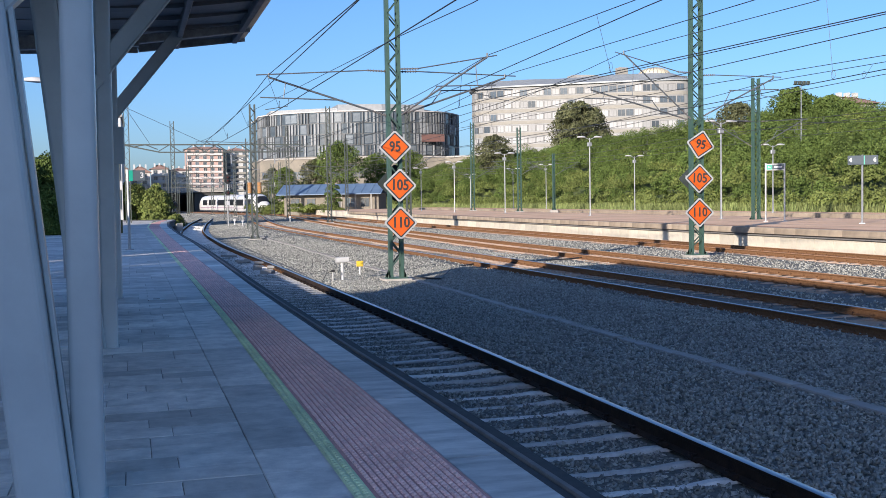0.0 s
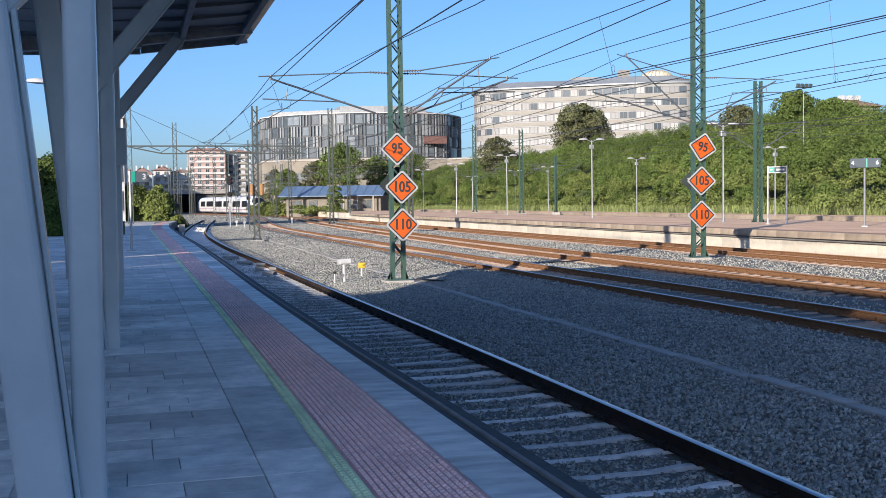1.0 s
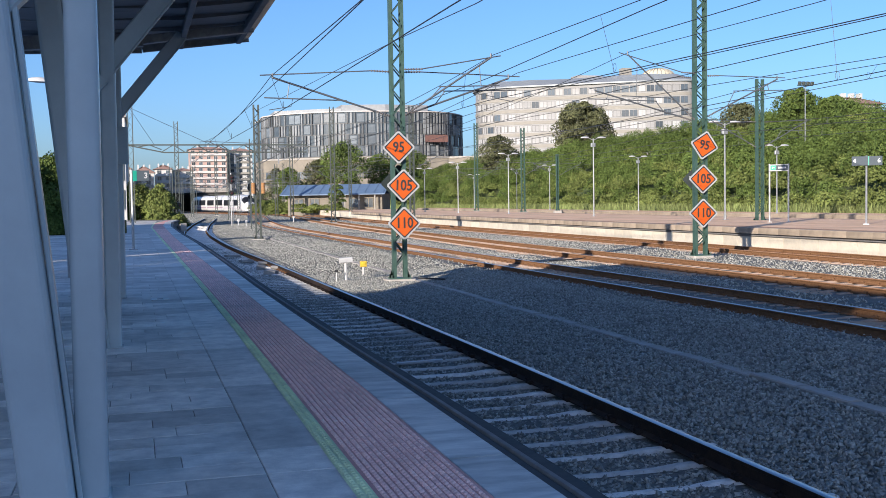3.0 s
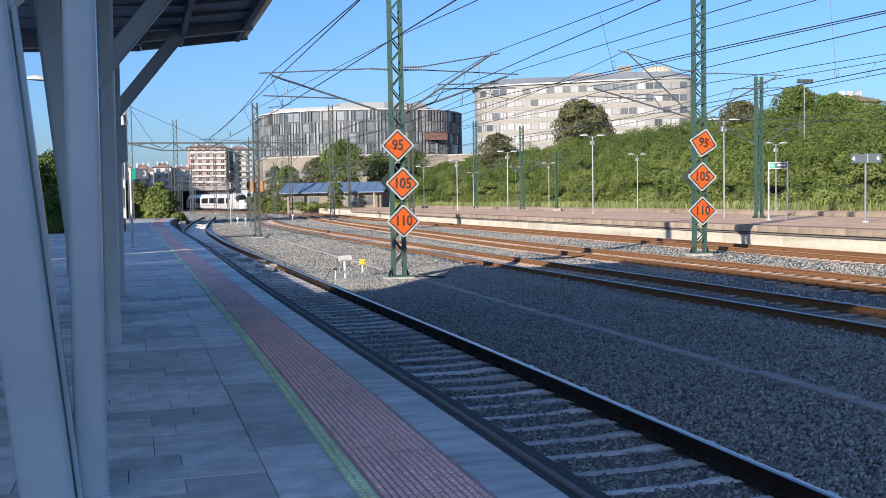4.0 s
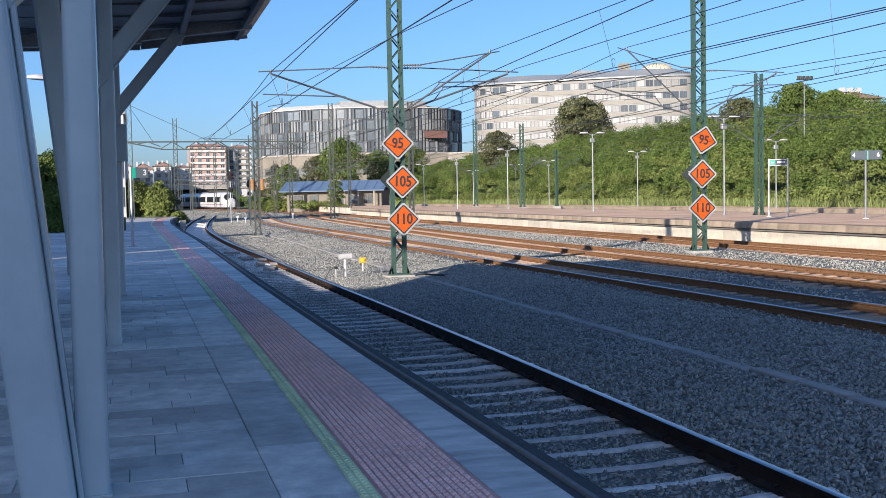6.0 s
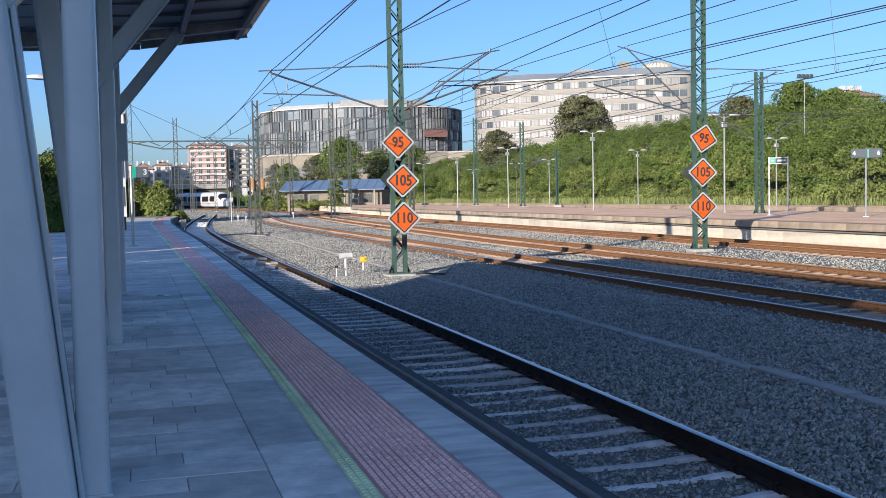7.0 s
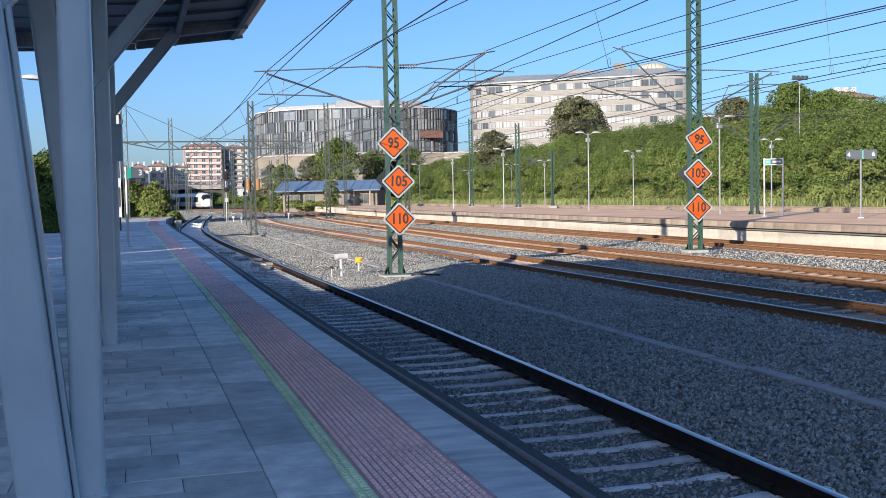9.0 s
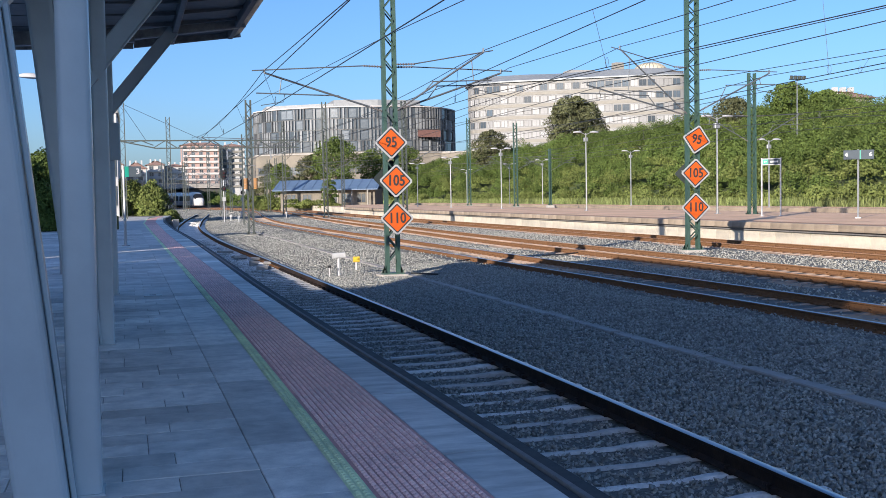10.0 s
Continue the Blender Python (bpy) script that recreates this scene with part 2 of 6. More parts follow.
def along(pts, y):
    """x on a polyline of (y, x), eased between its points."""
    ys = [p[0] for p in pts]
    if y <= ys[0]:
        return pts[0][1]
    for (a, xa), (b, xb) in zip(pts, pts[1:]):
        if y <= b:
            return xa + (xb - xa) * (y - a) / (b - a)
    (a, xa), (b, xb) = pts[-2:]
    return xb + (xb - xa) * (y - b) / (b - a)


def smoothline(pts, step=2.0, passes=12):
    """The polyline resampled in y and smoothed, as a list of (y, x)."""
    ys = np.arange(pts[0][0], pts[-1][0] + step, step)
    xs = np.array([along(pts, y) for y in ys])
    for _ in range(passes):
        xs[1:-1] = 0.25 * xs[:-2] + 0.5 * xs[1:-1] + 0.25 * xs[2:]
    return list(zip(ys.tolist(), xs.tolist()))


# ---- plan: tracks run along +y ----
RAIL_Z = -0.61
LINE1 = smoothline([(-14, 3.74), (12, 3.72), (18, 3.64), (28, 3.45), (38, 3.3), (48, 3.05), (57, 2.9), (74, 3.0), (89, 3.45), (116, 5.1), (173, 9.3), (200, 12.6)], 2.0, 4)
LINE2 = smoothline([(-14, 12.1), (20, 12.0), (32, 11.78), (45, 11.6), (60, 11.42), (75, 11.2), (90, 11.1), (105, 11.5), (132, 13.3), (172, 16.8), (214, 19.6), (239, 17.4), (274, 12.8), (310, 8.0), (360, -1.0)], 2.0, 6)
LINE3 = smoothline([(-14, 16.8), (30, 16.65), (48, 16.4), (63, 16.8), (94, 17.8), (132, 19.8), (172, 22.6), (214, 23.6), (239, 20.6), (274, 16.1), (310, 11.3), (360, 2.5)], 2.0, 6)
LINE4 = smoothline([(-14, 23.2), (60, 23.4), (110, 24.0), (150, 25.2), (200, 27.2), (239, 24.6), (274, 19.6), (310, 14.8), (360, 6.0)])
EDGE = [(-14, 2.06), (5, 2.03), (8, 2.0), (11, 1.94), (15.5, 1.87), (20, 1.82), (28, 1.79), (43, 1.70), (57, 1.48), (77, 1.32), (95, 1.62), (112, 2.7)]
TACT = [(-14, 1.69), (5, 1.66), (8.7, 1.65), (11, 1.61), (15.4, 1.56), (20.7, 1.49), (24, 1.42), (30, 1.32), (36, 1.22), (52, 1.01), (80, 0.80), (95, 1.12), (112, 2.2)]
LINE_Y = [(-14, 1.02), (5, 0.985), (10, 0.95), (13.8, 0.915), (20.6, 0.825), (36, 0.57), (56, 0.23), (75, -0.07), (90, 0.15), (106, 1.2)]

RAILPROFILE = [(-0.075, 0.0), (0.075, 0.0), (0.072, 0.014), (0.012, 0.034), (0.010, 0.115), (0.035, 0.128), (0.036, 0.155), (0.026, 0.163),
               (-0.026, 0.163), (-0.036, 0.155), (-0.035, 0.128), (-0.010, 0.115), (-0.012, 0.034), (-0.072, 0.014)]
RAILSLOTS = [0, 0, 0, 0, 0, 0, 1, 1, 1, 0, 0, 0, 0, 0]


def sweep_line(line, offset, profile, z, y0, y1, slots=None, mirror=False):
    """A profile carried along a line of (y, x), at that offset to its right."""
    rings = []
    pts = [(y, x) for y, x in line if y0 <= y <= y1]
    for k, (y, x) in enumerate(pts):
        a, b = pts[max(k - 1, 0)], pts[min(k + 1, len(pts) - 1)]
        d = Vector((b[1] - a[1], b[0] - a[0], 0)).normalized()
        r = Vector((d.y, -d.x, 0))
        c = Vector((x, y, z)) + r * offset
        rings.append([c + r * px + Vector((0, 0, pz)) for px, pz in profile])
    return Geo().loft(rings, slots=slots)


def heading(line, y):
    return math.atan2(along(line, y + 1) - along(line, y - 1), 2.0)


# ---- ground ----
def ground_sheet():
    g = Geo()
    ring = [(-3000, -3000), (3000, -3000), (3000, 3500), (-3000, 3500)]
    g.add([(x, y, -1.6) for x, y in ring], [(0, 1, 2, 3)])
    return tagged(part("ground", g, EARTH), "wide earth and scrub ground", "ground", kind="structure")


ground_sheet()


def bed_height(x, y):
    h = -0.80 - 0.012 * min(1.0, max(0.0, (5.3 - x) / 0.5))
    h += 0.10 * math.exp(-((x - 9.7) / 1.2) ** 2)
    h += 0.03 * noise.noise((x * 0.7, y * 0.35, 0))
    h += 0.016 * noise.noise((x * 4, y * 4, 3.0))
    return h


def ballast_sheet():
    xs = [2.0 + 0.25 * i for i in range(int((24.9 - 2.0) / 0.25) + 1)] + [25.6]
    nx = len(xs)
    ys = [-14 + 0.5 * i for i in range(141)] + [59 + 3 * i for i in range(103)]
    g = Geo()
    g.v = [(x, y, bed_height(x, y)) for y in ys for x in xs]
    g.f = [(j * nx + i, j * nx + i + 1, (j + 1) * nx + i + 1, (j + 1) * nx + i) for j in range(len(ys) - 1) for i in range(nx - 1)]
    g.s = [0] * len(g.f)
    tagged(part("trackbed", g, BALLAST, smooth=True), "grey-beige crushed stone ballast between the tracks", "ballast", kind="structure")


ballast_sheet()


def array_mesh(name, v, f, mat):
    """A mesh from numpy arrays of vertices and equal-sized faces."""
    me = bpy.data.meshes.new(name)
    n, k = f.shape
    me.vertices.add(len(v))
    me.vertices.foreach_set("co", np.ascontiguousarray(v, dtype=np.float32).ravel())
    me.loops.add(n * k)
    me.loops.foreach_set("vertex_index", np.ascontiguousarray(f, dtype=np.int32).ravel())
    me.polygons.add(n)
    me.polygons.foreach_set("loop_start", np.arange(0, n * k, k, dtype=np.int32))
    me.materials.append(mat)
    me.update(calc_edges=True)
    return me


def loose_stones(seed):
    """Crushed stones over the bed, thinner on the rust-stained beds of the running lines."""
    rng = np.random.default_rng(seed)
    base = np.array([(1, 1, 1), (-1, -1, 1), (-1, 1, -1), (1, -1, -1), (0.2, 0, 1.3), (0, -0.2, -1.2)]) * (0.75, 1, 0.6)
    faces = np.array([(0, 4, 3), (4, 1, 3), (0, 2, 4), (2, 1, 4), (0, 3, 2), (1, 2, 3)])
    parts = []
    for n, x0, x1, y0, y1, size in ((84000, 4.8, 11.2, 5.5, 34, 0.021), (30000, 2.2, 4.8, 4.5, 34, 0.021), (36000, 4.9, 16.2, 25, 58, 0.023), (8000, 10.5, 16.5, 12, 34, 0.028),
                                    (8000, 17.9, 22.4, 20, 60, 0.028), (8000, 2.0, 4.8, 34, 62, 0.026), (42000, 4.0, 24.5, 56, 120, 0.026), (20000, 4.0, 30.0, 100, 260, 0.04)):
        x, y = rng.uniform(x0, x1, n), y0 + (y1 - y0) * rng.random(n) ** 1.35
        keep = np.abs(np.abs(x - np.interp(y, *zip(*LINE1))) - 0.87) > 0.12
        for line in (LINE2, LINE3, LINE4):
            keep &= (np.abs(x - np.interp(y, *zip(*line))) > 1.75) | (rng.random(n) < 0.15)
        x, y = x[keep], y[keep]
        n = len(x)
        z = np.array([bed_height(a, b) for a, b in zip(x, y)]) + np.where(x > 5, 0.012, 0.0)
        q = rng.normal(size=(n, 4))
        q /= np.linalg.norm(q, axis=1)[:, None]
        w, a, b, c = q.T
        m = np.stack([1 - 2 * (b * b + c * c), 2 * (a * b - c * w), 2 * (a * c + b * w), 2 * (a * b + c * w), 1 - 2 * (a * a + c * c), 2 * (b * c - a * w),
                      2 * (a * c - b * w), 2 * (b * c + a * w), 1 - 2 * (a * a + b * b)], axis=1).reshape(n, 3, 3)
        p = np.einsum("nij,kj->nki", m, base) * (size * rng.uniform(0.6, 1.35, n))[:, None, None]
        parts.append((p + np.stack([x, y, z], axis=1)[:, None, :]).reshape(-1, 3))
    v = np.concatenate(parts)
    f = (np.arange(len(v) // 6)[:, None, None] * 6 + faces[None]).reshape(-1, 3)
    return tagged(part("ballast_stones", array_mesh("ballast_stones", v, f, STONE), None), "loose grey crushed stones heaped between the tracks", "ballast", kind="stuff")


def cable_duct():
    root = thing("cable_duct", "pale concrete cable trough lids flush with the ballast", "cable duct", kind="structure")
    g = Geo()
    g.beam((0, -0.49, 0), (0, 0.49, 0), 0.20, 0.10, 0.015)
    me = g.mesh("duct_lid", [CONCRETE])
    for i in range(76):
        y = 4.5 + i
        part("duct_lid", me, None, root, at=pose(7.42 + random.uniform(-0.012, 0.012), y, bed_height(7.42, y) - 0.012 + random.uniform(-0.008, 0.008), 0, 0, random.uniform(-0.8, 0.8)))
    return root


cable_duct()


def sleeper_mesh(mat):
    """A concrete monoblock sleeper: rail seats high, waist low."""
    g = Geo()
    prof = [(-1.3, 0.0), (-1.15, 0.015), (-0.62, 0.012), (-0.35, -0.012), (0.35, -0.012), (0.62, 0.012), (1.15, 0.015), (1.3, 0.0)]
    rings = []
    for x, z in prof:
        w = 0.06 if abs(x) > 0.6 else 0.05
        rings.append([(x, -w - 0.02, z - 0.2), (x, w + 0.02, z - 0.2), (x, w, z - 0.02), (x, w - 0.02, z), (x, -w + 0.02, z), (x, -w, z - 0.02)])
    g.loft(rings)
    return g.mesh("sleeper", [mat])


def clip_mesh(mat):
    g = Geo()
    for s in (-1, 1):
        g.beam((s * 0.085, -0.06, 0.03), (s * 0.085, 0.06, 0.03), 0.07, 0.05, 0.015)
        g.tube([(s * 0.13, -0.03, 0.03), (s * 0.13, -0.03, 0.075), (s * 0.07, 0.0, 0.07), (s * 0.13, 0.03, 0.075)], 0.011, 5)
    return g.mesh("rail_clip", [mat])


def track(name, line, y0, y1, rail_mats, sleeper_mat, label, named):
    root = thing(name, label, "railway track", kind="structure")
    for s in (-0.87, 0.87):
        part("rail", sweep_line(line, s, RAILPROFILE, RAIL_Z - 0.163, y0, y1, RAILSLOTS), rail_mats, root, smooth=True)
    if sleeper_mat is RUSTSLEEPER:
        part("stained_bed", sweep_line(line, 0, [(-2.0, -0.06), (2.0, -0.06), (1.55, 0.0), (-1.55, 0.0)], RAIL_Z - 0.195, y0, y1), FARBALLAST, root, "ballast stained brown by rust")
    me, clip = sleeper_mesh(sleeper_mat), clip_mesh(SHADERUST if sleeper_mat is SLEEPER else RUST)
    rest, restclip = Geo(), Geo()
    n = int((y1 - y0) / 0.6)
    for i in range(n):
        y = y0 + 0.6 * i
        m = pose(along(line, y), y, RAIL_Z - 0.168, 0, 0, -math.degrees(heading(line, y)))
        if named[0] <= y <= named[1]:
            part("sleeper", me, None, root, at=m)
            for s in (-0.87, 0.87):
                part("rail_clip", clip, None, root, at=m @ pose(s, 0, 0))
        elif y < 130:
            rest.add([m @ v.co for v in me.vertices], [tuple(p.vertices) for p in me.polygons])
            for s in (-0.87, 0.87):
                restclip.add([m @ Vector((s, 0, 0)) + Vector(c) for c in ((-0.12, -0.06, 0.01), (0.12, -0.06, 0.01), (0.12, 0.06, 0.01), (-0.12, 0.06, 0.01),
                                                                        (-0.11, -0.05, 0.07), (0.11, -0.05, 0.07), (0.11, 0.05, 0.07), (-0.11, 0.05, 0.07))],
                             [(0, 1, 5, 4), (1, 2, 6, 5), (2, 3, 7, 6), (3, 0, 4, 7), (4, 5, 6, 7)])
    if rest.v:
        tagged(part("sleeper_row", rest, sleeper_mat, root), kind="stuff")
        tagged(part("clip_row", restclip, RUST, root), kind="stuff")
    return root


track("track_1", LINE1, -14, 165, [SHADERUST, HEAD], SLEEPER, "platform track with pale concrete sleepers and bright rails", (5, 34))
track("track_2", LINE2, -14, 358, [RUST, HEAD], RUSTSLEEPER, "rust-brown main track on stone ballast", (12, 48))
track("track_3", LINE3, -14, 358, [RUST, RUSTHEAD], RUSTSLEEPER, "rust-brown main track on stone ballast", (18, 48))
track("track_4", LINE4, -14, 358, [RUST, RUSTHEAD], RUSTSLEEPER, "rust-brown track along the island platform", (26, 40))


def polyline_strip(g, left, right, y0, y1, z, step=1.0, slot=0):
    ys = np.arange(y0, y1 + 0.01, step)
    for a, b in zip(ys, ys[1:]):
        g.add([(along(left, a), a, z), (along(right, a), a, z), (along(right, b), b, z), (along(left, b), b, z)], [(0, 1, 2, 3)], slot)


# ---- own platform ----
def platform_near():
    root = thing("platform_1", "grey paved station platform with red tactile strip", "platform", kind="structure")
    g = Geo()
    ys = list(np.arange(-14, 112.1, 2.0))
    rings = []
    for y in ys:
        e = along(EDGE, y) - 0.05
        rings.append([(-12, y, -1.5), (e, y, -1.5), (e, y, -0.05), (e - 0.35, y, -0.012), (-12, y, -0.012)])
    g.loft(rings)
    part("platform_body", g, PAVERBED, root)
    for name, a, b, top, mat, label in (("edge_nosing", 0.0, 0.075, -0.018, RUBBER, "black rubber nosing of the platform edge"),
                                        ("nosing_rib", 0.075, 0.125, -0.006, LEDGE, "worn grey rib of the edge nosing"),
                                        ("outer_nosing", 0.125, 0.24, -0.03, RUBBER, "black rubber outer nosing")):
        g, rings = Geo(), []
        for y in np.arange(-14, 108.1, 1.0):
            e = along(EDGE, y)
            rings.append([(e + a, y, -0.16), (e + b, y, -0.16), (e + b, y, top - 0.012), (e + b - 0.012, y, top), (e + a + 0.006, y, top), (e + a, y, top - 0.012)])
        g.loft(rings)
        part(name, g, mat, root, label)
    # edge slabs
    for i in range(60):
        y0, y1 = -10 + 2.0 * i + 0.006, -8 + 2.0 * i - 0.006
        a, b = along(TACT, y0), along(TACT, y1)
        c, d = along(EDGE, y0), along(EDGE, y1)
        s = Geo()
        low = [(a, y0), (c, y0), (d, y1), (b, y1)]
        s.loft([[(x, y, -0.09) for x, y in low], [(x, y, -0.012) for x, y in low],
                [(a + 0.008, y0 + 0.008, 0.0), (c - 0.012, y0 + 0.008, 0.0), (d - 0.012, y1 - 0.008, 0.0), (b + 0.008, y1 - 0.008, 0.0)]])
        part("edge_slab", s, SLAB, root)
    g = Geo()
    polyline_strip(g, [(y, x + 0.11) for y, x in LINE_Y], TACT, -14, 106, 0.0)
    part("tactile_strip", g, TACTILE, root, "red tactile paving strip")
    g = Geo()
    lo = [(y, x + 0.005) for y, x in LINE_Y]
    polyline_strip(g, lo, [(y, x + 0.11) for y, x in LINE_Y], -14, 100, 0.003)
    part("marking_line", g, GREENLINE, root, "faded yellow-green safety line")
    # ribs of the tactile tiles
    g = Geo()
    y = 3.6
    while y < 70:
        step = 0.055 if y < 14 else 0.4
        for k in range(13):
            a, b = along(LINE_Y, y) + 0.13, along(TACT, y) - 0.02
            x = a + (b - a) * (k + 0.5) / 13
            w, l = 0.33 * (b - a) / 13, step * (0.36 if y < 14 else 0.5)
            if k == 6:
                x += 0.004
            g.add([(x - w, y - l, 0), (x + w, y - l, 0), (x + w, y + l, 0), (x - w, y + l, 0),
                   (x - w * 0.6, y - l * 0.7, 0.011), (x + w * 0.6, y - l * 0.7, 0.011), (x + w * 0.6, y + l * 0.7, 0.011), (x - w * 0.6, y + l * 0.7, 0.011)],
                  [(0, 1, 5, 4), (1, 2, 6, 5), (2, 3, 7, 6), (3, 0, 4, 7), (4, 5, 6, 7)])
        y += step
    tagged(part("tactile_ribs", g, TACTRIB, root), kind="stuff")
    g = Geo()
    y = 3.6
    while y < 24:
        step = 0.055 if y < 14 else 0.4
        for k in range(2):
            x = along(LINE_Y, y) + 0.035 + 0.045 * k
            w, l = 0.016, step * (0.36 if y < 14 else 0.48)
            g.add([(x - w, y - l, 0.003), (x + w, y - l, 0.003), (x + w, y + l, 0.003), (x - w, y + l, 0.003),
                   (x - w * 0.6, y - l * 0.7, 0.012), (x + w * 0.6, y - l * 0.7, 0.012), (x + w * 0.6, y + l * 0.7, 0.012), (x - w * 0.6, y + l * 0.7, 0.012)],
                  [(0, 1, 5, 4), (1, 2, 6, 5), (2, 3, 7, 6), (3, 0, 4, 7), (4, 5, 6, 7)])
        y += step
    tagged(part("line_ribs", g, GREENLINE, root), kind="stuff")
    return root


PLATFORM = platform_near()


def paver_piece(x0, x1, y0, y1, drop):
    g, c = Geo(), 0.004
    j = 0.002
    x0, x1, y0, y1 = x0 + j, x1 - j, y0 + j, y1 - j
    g.loft([[(x0, y0, -0.03), (x1, y0, -0.03), (x1, y1, -0.03), (x0, y1, -0.03)],
            [(x0, y0, -0.006 + drop), (x1, y0, -0.006 + drop), (x1, y1, -0.006 + drop), (x0, y1, -0.006 + drop)],
            [(x0 + c, y0 + c, drop), (x1 - c, y0 + c, drop), (x1 - c, y1 - c, drop), (x0 + c, y1 - c, drop)]])
    return g


def pavers(root, rng):
    JOINT, COURSE = 0.68, 1.125
    turn = pose(0, 0, 0, 0, 0, SKEW)
    far = Geo()
    count = 0
    y = 3.0
    while y < 60:
        for half in range(2):
            yy = y + 0.3 * half
            x = JOINT
            first = rng.choice((0.3, 0.45, 0.6, 0.75))
            while x > -9.0:
                w = first or rng.choice((0.6, 0.6, 0.75))
                first = 0
                g = paver_piece(x - w, x, yy, yy + 0.3, rng.uniform(-0.002, 0.002))
                if x > -1.0 and yy < 17 and count < 230:
                    part("paver", g, PAVER, root, at=turn)
                    count += 1
                elif yy < 32 or x > -1.5:
                    far.add(g.v, g.f)
                else:
                    far.add([(x - w, yy, 0), (x, yy, 0), (x, yy + 0.3, 0), (x - w, yy + 0.3, 0)], [(0, 1, 2, 3)])
                x -= w
        # the course beside the marking line
        g = paver_piece(JOINT, COURSE, y, y + 0.6, rng.uniform(-0.002, 0.001))
        if y < 17:
            part("paver", g, PAVER, root, at=turn)
        elif y < 60:
            far.add(g.v, g.f)
        y += 0.6
    far.add([(-9, 60, -0.001), (1.1, 60, -0.001), (1.1, 76, -0.001), (2.0, 104, -0.001), (-9, 104, -0.001)], [(0, 1, 2, 3, 4)])
    far.add([(-9, -14, -0.001), (1.03, -14, -0.001), (1.03, 3, -0.001), (-9, 3, -0.001)], [(0, 1, 2, 3)])
    tagged(part("paving_field", far, PAVERFAR, root, at=turn), kind="stuff")


# ---- canopy over the platform ----
POST_Y = (5.85, 12.0, 18.3)
CAN_START, CAN_END, CAN_EDGE = 4.4, 19.6, 2.06
SKEW = 0.83


def roof_z(x):
    """Underside of the canopy roof."""
    x -= 0.26
    return 4.14 + 0.09 * max(0.0, x + 1.0) if x < 1.4 else 4.356 + 0.22 * (x - 1.4)


